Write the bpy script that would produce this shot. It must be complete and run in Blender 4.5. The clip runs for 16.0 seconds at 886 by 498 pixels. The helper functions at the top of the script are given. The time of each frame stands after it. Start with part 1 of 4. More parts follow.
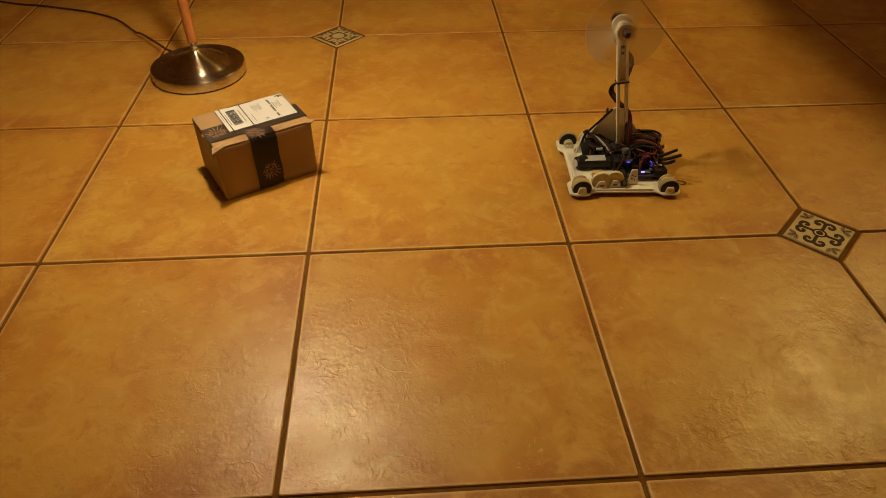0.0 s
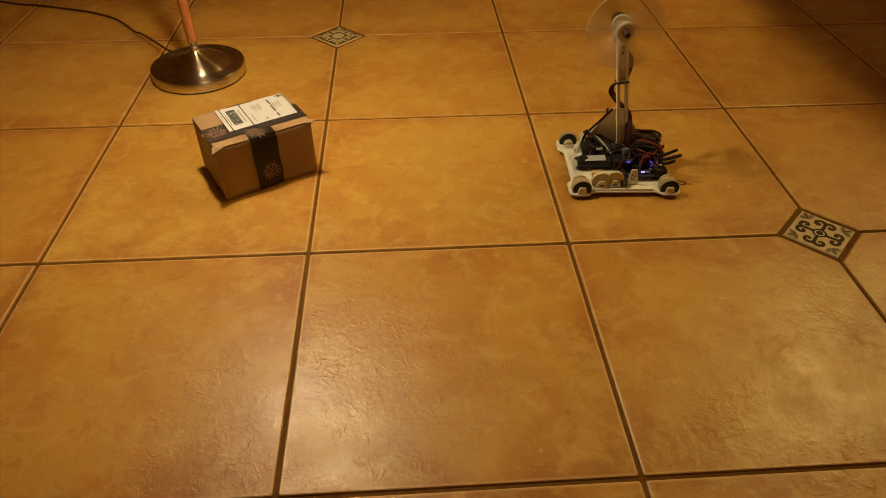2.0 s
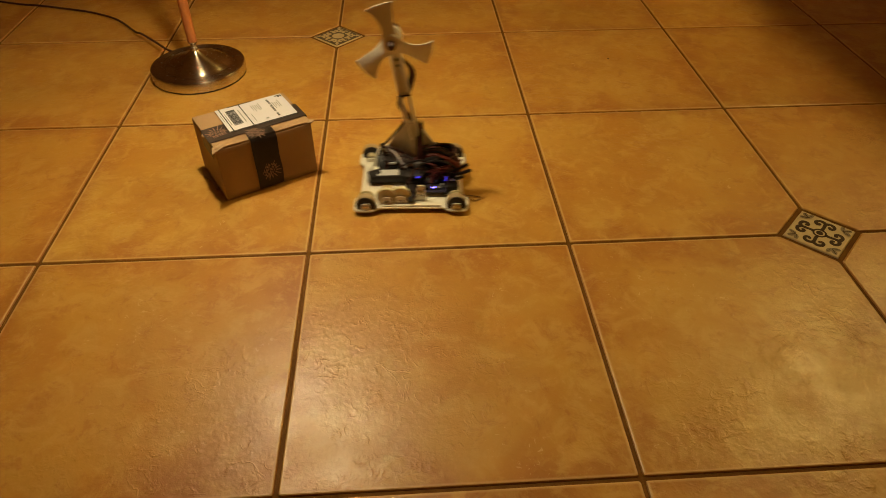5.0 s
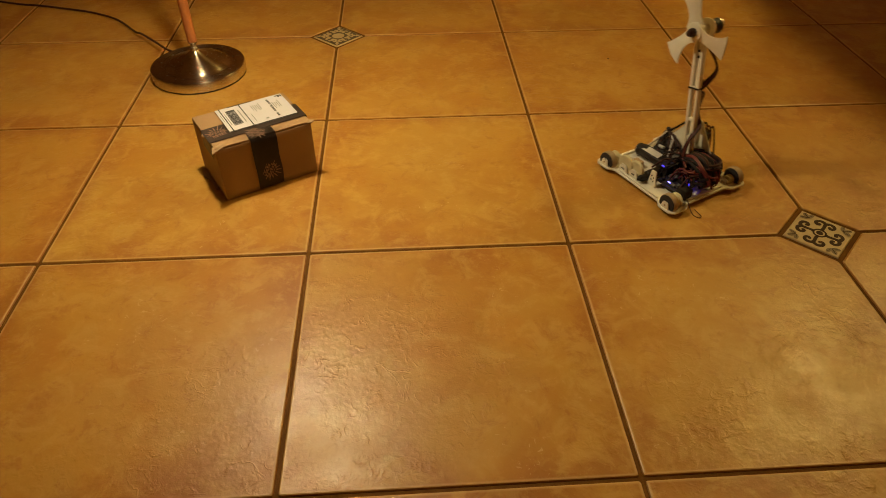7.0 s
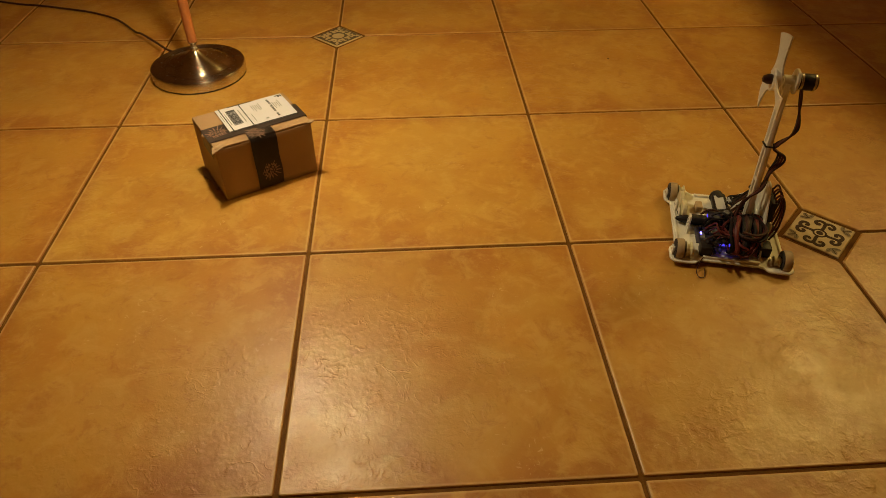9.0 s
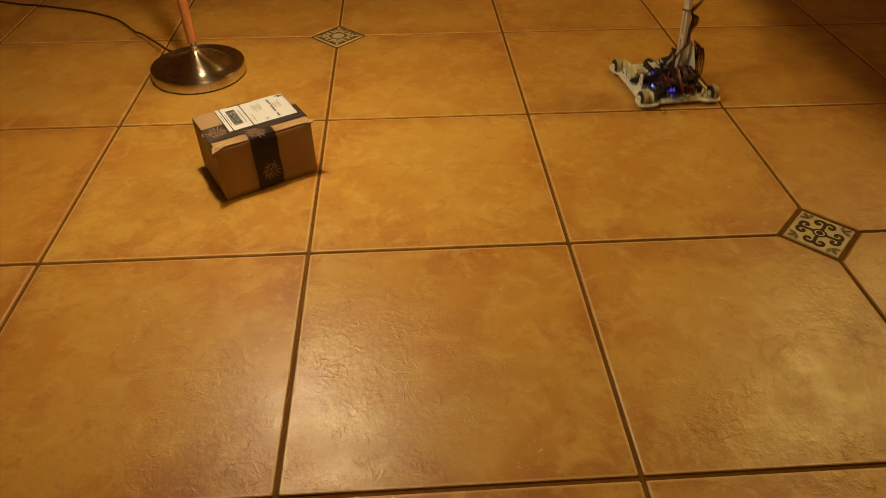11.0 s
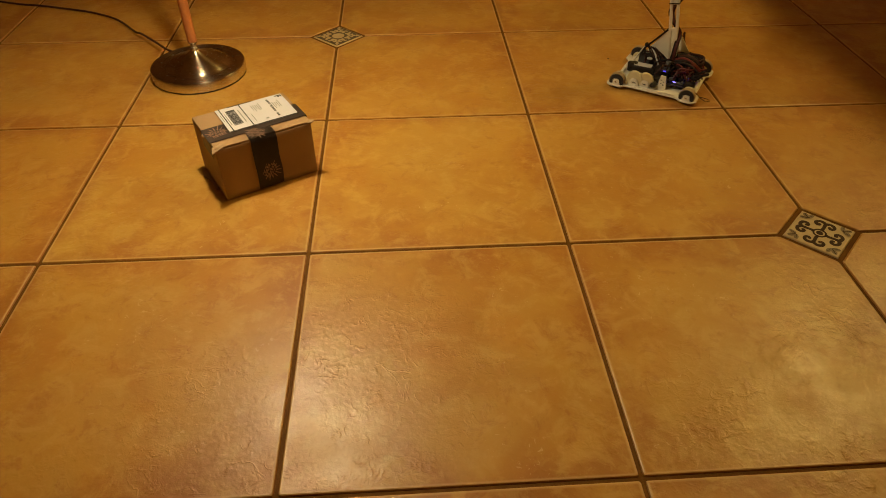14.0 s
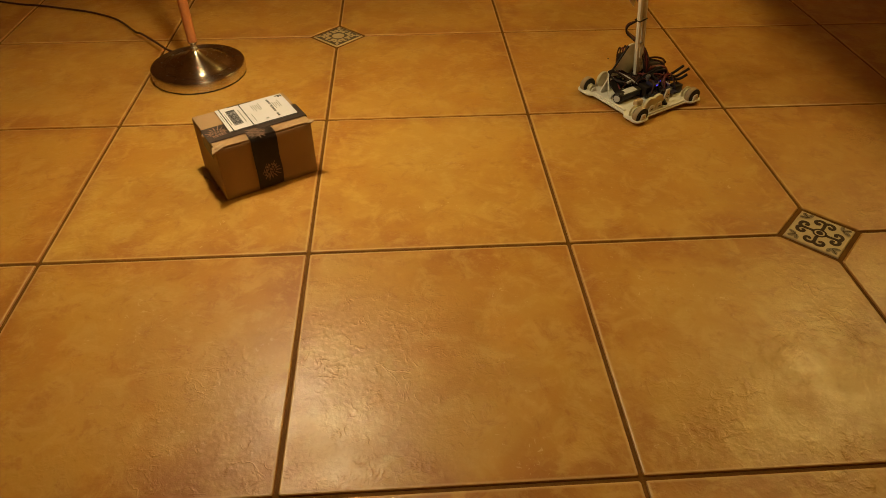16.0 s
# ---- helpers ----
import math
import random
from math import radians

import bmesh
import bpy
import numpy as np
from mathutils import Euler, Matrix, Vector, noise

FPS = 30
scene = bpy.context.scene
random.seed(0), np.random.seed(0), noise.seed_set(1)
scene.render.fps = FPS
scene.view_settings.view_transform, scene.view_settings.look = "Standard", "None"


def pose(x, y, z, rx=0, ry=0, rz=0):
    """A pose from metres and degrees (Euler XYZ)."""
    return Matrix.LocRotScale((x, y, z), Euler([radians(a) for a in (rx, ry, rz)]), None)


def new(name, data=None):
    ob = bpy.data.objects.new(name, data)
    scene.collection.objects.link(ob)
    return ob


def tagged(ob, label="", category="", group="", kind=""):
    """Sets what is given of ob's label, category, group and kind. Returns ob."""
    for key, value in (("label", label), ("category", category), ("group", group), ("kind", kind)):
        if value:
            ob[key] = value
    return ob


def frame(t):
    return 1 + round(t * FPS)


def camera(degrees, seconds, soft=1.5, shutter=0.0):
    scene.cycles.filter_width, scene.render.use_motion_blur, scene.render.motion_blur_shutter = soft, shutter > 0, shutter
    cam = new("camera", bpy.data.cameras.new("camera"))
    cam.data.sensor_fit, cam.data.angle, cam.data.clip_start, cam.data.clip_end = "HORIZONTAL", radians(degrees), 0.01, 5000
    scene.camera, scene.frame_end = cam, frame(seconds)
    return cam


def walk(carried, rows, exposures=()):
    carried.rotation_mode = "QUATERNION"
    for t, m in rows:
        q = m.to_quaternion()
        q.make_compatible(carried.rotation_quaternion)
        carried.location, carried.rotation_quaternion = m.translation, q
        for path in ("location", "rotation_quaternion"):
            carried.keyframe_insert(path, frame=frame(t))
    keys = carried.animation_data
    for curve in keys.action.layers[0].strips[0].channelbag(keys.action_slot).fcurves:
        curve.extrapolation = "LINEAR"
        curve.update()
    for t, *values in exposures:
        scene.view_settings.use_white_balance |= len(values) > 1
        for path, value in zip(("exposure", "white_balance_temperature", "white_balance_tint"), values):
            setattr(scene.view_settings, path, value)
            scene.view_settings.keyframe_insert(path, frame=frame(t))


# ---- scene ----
TILE = 0.5
cam = camera(66.82, 16.0, soft=0.8, shutter=1.0)
EYE = pose(0.6954, -0.4750, 0.8404, 49.201, -0.0692, -3.5133)
walk(cam, [(0.0, EYE), (16.0, EYE)])

# ---- light ----
world = bpy.data.worlds.new("room_air")
scene.world = world
world.use_nodes = True
world.node_tree.nodes["Background"].inputs[0].default_value = (0.30, 0.20, 0.16, 1)
world.node_tree.nodes["Background"].inputs[1].default_value = 0.02
scene.view_settings.exposure = 0.0

LAMP_HEAD = (0.372, 0.825, 1.05)
CEILING_LAMP = (3.06, 1.78, 2.30)


def bulb_light(name, place, watts, radius, colour):
    data = bpy.data.lights.new(name, "POINT")
    data.energy, data.shadow_soft_size, data.color = watts, radius, colour
    ob = new(name, data)
    ob.location = place
    return ob


bulb_light("floor_lamp_light", LAMP_HEAD, 27.4, 0.030, (1.0, 0.84, 0.49))
bulb_light("ceiling_lamp_light", CEILING_LAMP, 94.0, 0.24, (1.0, 0.715, 0.21))


# ---- materials ----
def material(name, colour, rough=0.5, metal=0.0, second=None, scale=30.0, amount=0.5, bump=0.0, bump_scale=200.0, spec=0.5,
             emit=None, stretch=(1, 1, 1), coat=0.0):
    m = bpy.data.materials.new(name)
    m.use_nodes = True
    nt = m.node_tree
    b = nt.nodes["Principled BSDF"]
    b.inputs["Roughness"].default_value, b.inputs["Metallic"].default_value = rough, metal
    b.inputs["Specular IOR Level"].default_value = spec
    b.inputs["Coat Weight"].default_value = coat
    b.inputs["Base Color"].default_value = (*colour, 1)
    tc = nt.nodes.new("ShaderNodeTexCoord")
    mp = nt.nodes.new("ShaderNodeMapping")
    mp.inputs["Scale"].default_value = stretch
    nt.links.new(tc.outputs["Object"], mp.inputs["Vector"])
    if second:
        n1 = nt.nodes.new("ShaderNodeTexNoise")
        n1.inputs["Scale"].default_value, n1.inputs["Detail"].default_value = scale, 6
        nt.links.new(mp.outputs[0], n1.inputs["Vector"])
        ramp = nt.nodes.new("ShaderNodeMapRange")
        ramp.inputs["From Min"].default_value, ramp.inputs["From Max"].default_value = 0.35, 0.65
        ramp.inputs["To Max"].default_value = amount
        nt.links.new(n1.outputs["Fac"], ramp.inputs["Value"])
        mix = nt.nodes.new("ShaderNodeMix")
        mix.data_type = "RGBA"
        mix.inputs[6].default_value, mix.inputs[7].default_value = (*colour, 1), (*second, 1)
        nt.links.new(ramp.outputs[0], mix.inputs[0])
        nt.links.new(mix.outputs[2], b.inputs["Base Color"])
        rr = nt.nodes.new("ShaderNodeMapRange")
        rr.inputs["To Min"].default_value, rr.inputs["To Max"].default_value = max(0.02, rough - 0.08), min(1, rough + 0.08)
        nt.links.new(n1.outputs["Fac"], rr.inputs["Value"])
        nt.links.new(rr.outputs[0], b.inputs["Roughness"])
    if bump:
        n2 = nt.nodes.new("ShaderNodeTexNoise")
        n2.inputs["Scale"].default_value, n2.inputs["Detail"].default_value = bump_scale, 4
        nt.links.new(mp.outputs[0], n2.inputs["Vector"])
        bp = nt.nodes.new("ShaderNodeBump")
        bp.inputs["Strength"].default_value, bp.inputs["Distance"].default_value = bump, 0.002
        nt.links.new(n2.outputs["Fac"], bp.inputs["Height"])
        nt.links.new(bp.outputs[0], b.inputs["Normal"])
    if emit:
        b.inputs["Emission Color"].default_value = (*emit[:3], 1)
        b.inputs["Emission Strength"].default_value = emit[3]
    return m


def tile_material():
    """Glazed rustic floor tile: clouded ochre and terracotta, warmer at the rim, hammered relief."""
    m = bpy.data.materials.new("rustic_glazed_tile")
    m.use_nodes = True
    nt = m.node_tree
    L = nt.links.new
    b = nt.nodes["Principled BSDF"]
    tc, info = nt.nodes.new("ShaderNodeTexCoord"), nt.nodes.new("ShaderNodeObjectInfo")

    def math_node(op, a, c=None, clamp=False):
        n = nt.nodes.new("ShaderNodeMath")
        n.operation, n.use_clamp = op, clamp
        for i, v in enumerate((a, c)):
            if v is None:
                continue
            if isinstance(v, (int, float)):
                n.inputs[i].default_value = v
            else:
                L(v, n.inputs[i])
        return n.outputs[0]

    shift = nt.nodes.new("ShaderNodeVectorMath")
    shift.operation = "ADD"
    scaled = nt.nodes.new("ShaderNodeVectorMath")
    scaled.operation = "SCALE"
    scaled.inputs[0].default_value = (37.0, 91.0, 53.0)
    L(info.outputs["Random"], scaled.inputs["Scale"])
    L(tc.outputs["Object"], shift.inputs[0])
    L(scaled.outputs[0], shift.inputs[1])

    def noise_node(scale, detail, rough=0.55, dist=0.0):
        n = nt.nodes.new("ShaderNodeTexNoise")
        n.inputs["Scale"].default_value, n.inputs["Detail"].default_value = scale, detail
        n.inputs["Roughness"].default_value, n.inputs["Distortion"].default_value = rough, dist
        L(shift.outputs[0], n.inputs["Vector"])
        return n.outputs["Fac"]

    def span(v, lo, hi, to=1.0, start=0.0):
        n = nt.nodes.new("ShaderNodeMapRange")
        n.interpolation_type = "SMOOTHSTEP"
        for k, x in zip(("From Min", "From Max", "To Min", "To Max"), (lo, hi, start, to)):
            n.inputs[k].default_value = x
        L(v, n.inputs["Value"])
        return n.outputs[0]

    def mix(f, a, c):
        n = nt.nodes.new("ShaderNodeMix")
        n.data_type = "RGBA"
        L(f, n.inputs[0])
        for i, v in ((6, a), (7, c)):
            if isinstance(v, tuple):
                n.inputs[i].default_value = (*v, 1)
            else:
                L(v, n.inputs[i])
        return n.outputs[2]

    sep = nt.nodes.new("ShaderNodeSeparateXYZ")
    L(tc.outputs["Object"], sep.inputs[0])
    ax, ay = math_node("ABSOLUTE", sep.outputs[0]), math_node("ABSOLUTE", sep.outputs[1])
    rim = math_node("MAXIMUM", ax, ay)
    clouds = noise_node(7.0, 6, 0.6, 0.4)
    rim = math_node("ADD", rim, math_node("MULTIPLY", math_node("SUBTRACT", clouds, 0.5), 0.36))
    rim = span(rim, 0.17, 0.28, 0.80)
    big = span(noise_node(4.2, 5, 0.55, 0.5), 0.40, 0.62)
    col = mix(big, OCHRE, TERRA)
    col = mix(rim, col, RUST)
    col = mix(span(noise_node(17.0, 6, 0.70, 0.5), 0.46, 0.64, 0.62), col, SAND)
    col = mix(span(noise_node(26.0, 6, 0.72, 0.6), 0.52, 0.70, 0.50), col, RUST)
    col = mix(span(noise_node(75.0, 4, 0.65, 0.6), 0.54, 0.72, 0.28), col, SAND)
    # worn flecks of pale glaze, in clusters
    cluster = span(noise_node(9.0, 2), 0.52, 0.66)
    fleck = span(noise_node(95.0, 3, 0.6, 0.8), 0.63, 0.69, 0.55)
    col = mix(math_node("MULTIPLY", fleck, cluster), col, PALE)
    # pale line along the bevel: its highlight, put into the colour
    edge = span(math_node("MAXIMUM", ax, ay), 0.2405, 0.2445, 0.55)
    off = span(math_node("MAXIMUM", ax, ay), 0.2452, 0.2460, 0.0, 1.0)
    col = mix(math_node("MULTIPLY", edge, off), col, PALE)
    tile_tint = nt.nodes.new("ShaderNodeMix")      # each tile's own tint
    tile_tint.data_type, tile_tint.blend_type = "RGBA", "MULTIPLY"
    tile_tint.inputs[0].default_value = 1.0
    L(col, tile_tint.inputs[6])
    L(info.outputs["Color"], tile_tint.inputs[7])
    L(tile_tint.outputs[2], b.inputs["Base Color"])
    L(span(noise_node(18.0, 4), 0.3, 0.7, 0.43, 0.33), b.inputs["Roughness"])
    b.inputs["Specular IOR Level"].default_value = 0.5
    # relief: broad waves, flaked dents that come in patches, short worm-like ridges, fine grain
    patch = span(noise_node(8.0, 3, 0.6), 0.47, 0.68)
    flake = span(noise_node(52.0, 3, 0.50, 0.5), 0.46, 0.66)
    chips = span(noise_node(88.0, 3, 0.55, 0.45), 0.48, 0.72)
    ridge = math_node("ABSOLUTE", math_node("SUBTRACT", noise_node(34.0, 3, 0.5, 0.6), 0.5))
    ridge = span(ridge, 0.0, 0.055, 0.0, 1.0)
    rpatch = span(noise_node(13.0, 2), 0.52, 0.66)
    h = math_node("MULTIPLY", math_node("ADD", math_node("MULTIPLY", flake, 0.50), math_node("MULTIPLY", chips, 0.42)), math_node("ADD", math_node("MULTIPLY", patch, 0.90), 0.18))
    h = math_node("ADD", h, math_node("MULTIPLY", math_node("MULTIPLY", ridge, rpatch), 0.30))
    h = math_node("ADD", h, math_node("MULTIPLY", noise_node(11.0, 3, 0.5, 0.4), 0.50))
    h = math_node("ADD", h, math_node("MULTIPLY", noise_node(64.0, 5, 0.64, 0.3), 0.66))
    h = math_node("ADD", h, math_node("MULTIPLY", noise_node(320.0, 2), 0.05))
    bp = nt.nodes.new("ShaderNodeBump")
    bp.inputs["Strength"].default_value, bp.inputs["Distance"].default_value = 0.42, 0.0022
    L(h, bp.inputs["Height"])
    L(bp.outputs[0], b.inputs["Normal"])
    return m


OCHRE, TERRA, RUST, SAND, PALE = (0.525, 0.285, 0.050), (0.465, 0.222, 0.035), (0.365, 0.135, 0.022), (0.585, 0.349, 0.085), (0.70, 0.48, 0.20)
TILE_MAT = tile_material()
GROUT = material("brown_grout", (0.135, 0.056, 0.012), 0.95, second=(0.19, 0.092, 0.022), scale=40, bump=0.4, bump_scale=300, spec=0.1)
CREAM_TILE = material("cream_glazed_tile", (0.54, 0.40, 0.205), 0.4, second=(0.44, 0.31, 0.145), scale=45, bump=0.15)
ORN_BLACK = material("dark_glaze_line", (0.045, 0.020, 0.010), 0.6, second=(0.065, 0.030, 0.014), scale=90, spec=0.15)
ORN_OLIVE = material("olive_glaze_line", (0.085, 0.045, 0.012), 0.45, second=(0.060, 0.030, 0.009), scale=90)
ORN_GREY = material("grey_brown_glaze", (0.20, 0.125, 0.055), 0.45, second=(0.13, 0.078, 0.034), scale=120)
WALL_PAINT = material("warm_wall_paint", (0.42, 0.25, 0.15), 0.9, second=(0.38, 0.22, 0.13), scale=3, bump=0.1)
CEIL_PAINT = material("white_ceiling_paint", (0.55, 0.45, 0.36), 0.9, second=(0.52, 0.42, 0.33), scale=3)
CARD = material("brown_cardboard", (0.38, 0.234, 0.122), 0.8, second=(0.325, 0.195, 0.096), scale=14, bump=0.12, bump_scale=500, spec=0.3)
CARD_EDGE = material("torn_cardboard_edge", (0.46, 0.31, 0.18), 0.9, second=(0.36, 0.22, 0.12), scale=120, bump=0.6, bump_scale=600)
TAPE = material("black_packing_tape", (0.040, 0.025, 0.020), 0.42, second=(0.058, 0.037, 0.029), scale=40, bump=0.12, bump_scale=90)
TAPE_PRINT = material("faded_tape_print", (0.42, 0.25, 0.18), 0.5, second=(0.22, 0.12, 0.09), scale=200, amount=0.8)
PAPER = material("white_label_paper", (0.66, 0.63, 0.68), 0.6, second=(0.61, 0.58, 0.62), scale=20)
INK = material("black_label_ink", (0.03, 0.025, 0.025), 0.6)
GREY_INK = material("grey_label_ink", (0.27, 0.27, 0.27), 0.6)
STEEL = material("brushed_nickel", (0.70, 0.62, 0.50), 0.25, metal=1.0, second=(0.52, 0.44, 0.33), scale=60, stretch=(1, 1, 14))


def turned(m):
    """Lathe-turned metal: the gloss spreads across the circular scratches."""
    nt = m.node_tree
    b = nt.nodes["Principled BSDF"]
    b.inputs["Anisotropic"].default_value = 0.9
    t = nt.nodes.new("ShaderNodeTangent")
    b.inputs["Anisotropic Rotation"].default_value = 0.25
    t.direction_type, t.axis = "RADIAL", "Z"
    nt.links.new(t.outputs[0], b.inputs["Tangent"])
    return m


turned(STEEL)
POLE_METAL = material("satin_copper_pole", (0.66, 0.25, 0.085), 0.42, second=(0.58, 0.20, 0.06), scale=25)
SHADE_METAL = material("enamelled_shade_metal", (0.55, 0.5, 0.42), 0.5)
BULB = material("lit_bulb_glass", (0.9, 0.8, 0.6), 0.4, emit=(1.0, 0.66, 0.32, 8.0))
TABLE_WOOD = material("brown_table_wood", (0.22, 0.12, 0.06), 0.5, second=(0.16, 0.08, 0.04), scale=6, stretch=(0.3, 4, 4))
CORD = material("dark_cord_rubber", (0.05, 0.012, 0.010), 0.5)
PRINT = material("white_printed_plastic", (0.86, 0.81, 0.69), 0.48, second=(0.80, 0.74, 0.61), scale=50, bump=0.25, bump_scale=700)
YELLOWED = material("cream_printed_plastic", (0.70, 0.62, 0.38), 0.5, second=(0.62, 0.54, 0.32), scale=60, bump=0.25, bump_scale=700)
BAND = material("tan_rubber_band", (0.42, 0.30, 0.16), 0.6, second=(0.34, 0.23, 0.11), scale=90, bump=0.2)
SPINNER = material("dark_red_plastic", (0.035, 0.009, 0.007), 0.45, second=(0.05, 0.014, 0.010), scale=80)
RUBBER = material("black_tyre_rubber", (0.020, 0.016, 0.015), 0.7, second=(0.035, 0.028, 0.025), scale=120, bump=0.2)
BLACK = material("black_plastic", (0.014, 0.009, 0.007), 0.5, second=(0.022, 0.014, 0.011), scale=90, spec=0.3)
MOTOR_STEEL = material("polished_motor_steel", (0.6, 0.56, 0.5), 0.25, metal=1.0)
BOARD = material("blue_circuit_board", (0.022, 0.018, 0.045), 0.5, second=(0.02, 0.015, 0.06), scale=150)
CHIP = material("grey_electronics", (0.20, 0.19, 0.19), 0.4, second=(0.06, 0.06, 0.065), scale=200, amount=0.9)
RED_WIRE = material("red_silicone_wire", (0.17, 0.022, 0.017), 0.5, second=(0.09, 0.012, 0.010), scale=60)
BLACK_WIRE = material("black_silicone_wire", (0.014, 0.008, 0.007), 0.6, spec=0.25)
BROWN_WIRE = material("brown_wire", (0.055, 0.018, 0.011), 0.6, spec=0.3)
LEAD_RED = material("dull_red_lead", (0.12, 0.020, 0.015), 0.55, spec=0.3)
STICKER = material("pale_battery_sticker", (0.62, 0.60, 0.58), 0.5, second=(0.5, 0.48, 0.46), scale=80)
TAN = material("tan_foam", (0.50, 0.34, 0.18), 0.8, second=(0.42, 0.27, 0.13), scale=70, bump=0.3)
BLUE_GLOW = material("glowing_blue_display", (0.05, 0.05, 0.3), 0.3, emit=(0.09, 0.06, 1.0, 1.1))
BLUE_LED = material("lit_blue_led", (0.1, 0.1, 0.6), 0.3, emit=(0.12, 0.10, 1.0, 9.0))
RED_PART = material("red_connector", (0.26, 0.02, 0.018), 0.4)


# ---- mesh helpers ----
def smooth(bm, angle=35):
    for f in bm.faces:
        f.smooth = True
    lim = radians(angle)
    for e in bm.edges:
        e.smooth = len(e.link_faces) == 2 and e.calc_face_angle(0) < lim


def mesh_of(name, bm, mat, crease=35):
    me = bpy.data.meshes.new(name)
    bmesh.ops.recalc_face_normals(bm, faces=bm.faces)
    smooth(bm, crease)
    bm.to_mesh(me)
    bm.free()
    me.materials.append(mat)
    return me


def part(name, bm, mat, parent, label="", at=None):
    ob = new(name, mesh_of(name, bm, mat))
    ob.parent = parent
    if at is not None:
        ob.matrix_basis = at
    return tagged(ob, label)


def thing(name, m, label, category, group=""):
    ob = new(name)
    ob.matrix_basis = m
    ob.empty_display_size = 0.05
    return tagged(ob, label, category, group)


def box(bm, c, s, bevel=0.0, m=None, segments=2):
    r = bmesh.ops.create_cube(bm, size=1)
    for v in r["verts"]:
        v.co = Vector((v.co.x * s[0], v.co.y * s[1], v.co.z * s[2]))
    if bevel:
        es = list({e for v in r["verts"] for e in v.link_edges})
        out = bmesh.ops.bevel(bm, geom=es, offset=bevel, segments=segments, affect="EDGES", profile=0.5)
        vs = list({v for f in out["faces"] for v in f.verts} | {v for v in r["verts"] if v.is_valid})
    else:
        vs = r["verts"]
    t = Matrix.Translation(c) @ (m or Matrix.Identity(4))
    for v in vs:
        v.co = t @ v.co
    return bm


def prism(bm, outline, z0, z1, m=None, bevel=0.0):
    vs = [bm.verts.new((x, y, z0)) for x, y in outline]
    f = bm.faces.new(vs)
    ex = bmesh.ops.extrude_face_region(bm, geom=[f])
    top = [v for v in ex["geom"] if isinstance(v, bmesh.types.BMVert)]
    for v in top:
        v.co.z = z1
    allv = vs + top
    if bevel:
        es = [e for e in bm.edges if e.verts[0] in allv and e.verts[1] in allv and abs(e.verts[0].co.z - e.verts[1].co.z) < 1e-6]
        out = bmesh.ops.bevel(bm, geom=es, offset=bevel, segments=1, affect="EDGES")
        allv = list({v for f in out["faces"] for v in f.verts} | {v for v in allv if v.is_valid})
    if m:
        for v in allv:
            v.co = m @ v.co
    return bm


def lathe(bm, profile, n=32, m=None):
    """Turns (radius, height) pairs round z."""
    rings = []
    for r, z in profile:
        if r < 1e-6:
            rings.append([bm.verts.new((0, 0, z))])
        else:
            rings.append([bm.verts.new((r * math.cos(2 * math.pi * i / n), r * math.sin(2 * math.pi * i / n), z)) for i in range(n)])
    for a, c in zip(rings, rings[1:]):
        for i in range(n):
            j = (i + 1) % n
            if len(a) == 1 and len(c) == 1:
                continue
            if len(a) == 1:
                bm.faces.new((a[0], c[i], c[j]))
            elif len(c) == 1:
                bm.faces.new((a[i], c[0], a[j]))
            else:
                bm.faces.new((a[i], c[i], c[j], a[j]))
    if m:
        for ring in rings:
            for v in ring:
                v.co = m @ v.co
    return bm


def curve_points(pts, steps=6):
    pts = [Vector(p) for p in pts]
    ext = [2 * pts[0] - pts[1], *pts, 2 * pts[-1] - pts[-2]]
    out = []
    for i in range(1, len(ext) - 2):
        a, b, c, d = ext[i - 1:i + 3]
        for k in range(steps):
            t = k / steps
            out.append(0.5 * (2 * b + (c - a) * t + (2 * a - 5 * b + 4 * c - d) * t * t + (3 * b - a - 3 * c + d) * t ** 3))
    return out + [pts[-1]]


def tube(bm, pts, r, n=7, steps=6):
    path = curve_points(pts, steps)
    rings = []
    side = None
    for i, p in enumerate(path):
        d = (path[min(i + 1, len(path) - 1)] - path[max(i - 1, 0)]).normalized()
        if side is None:
            side = d.orthogonal().normalized()
        side = (side - d * side.dot(d)).normalized()
        up = d.cross(side)
        rings.append([bm.verts.new(p + r * (math.cos(2 * math.pi * k / n) * side + math.sin(2 * math.pi * k / n) * up)) for k in range(n)])
    for a, c in zip(rings, rings[1:]):
        for k in range(n):
            bm.faces.new((a[k], a[(k + 1) % n], c[(k + 1) % n], c[k]))
    bm.faces.new(rings[0][::-1])
    bm.faces.new(rings[-1])
    return bm


def ribbon(bm, pts, w, z0, z1, steps=6, taper=1.0):
    """A flat raised band along a path in the plane."""
    path = curve_points([(*p, 0) for p in pts], steps)
    rows = []
    for i, p in enumerate(path):
        d = (path[min(i + 1, len(path) - 1)] - path[max(i - 1, 0)]).normalized()
        s = Vector((-d.y, d.x, 0)) * w / 2 * (1 + (taper - 1) * i / (len(path) - 1))
        rows.append([bm.verts.new((*(p + q).xy, z)) for q, z in ((s, z0), (s, z1), (-s, z1), (-s, z0))])
    for a, c in zip(rows, rows[1:]):
        for k in range(3):
            bm.faces.new((a[k], a[k + 1], c[k + 1], c[k]))
    for r in (rows[0], rows[-1]):
        bm.faces.new(r)
    return bm


TURN_Y = pose(0, 0, 0, 90, 0, 0)      # takes z to -y


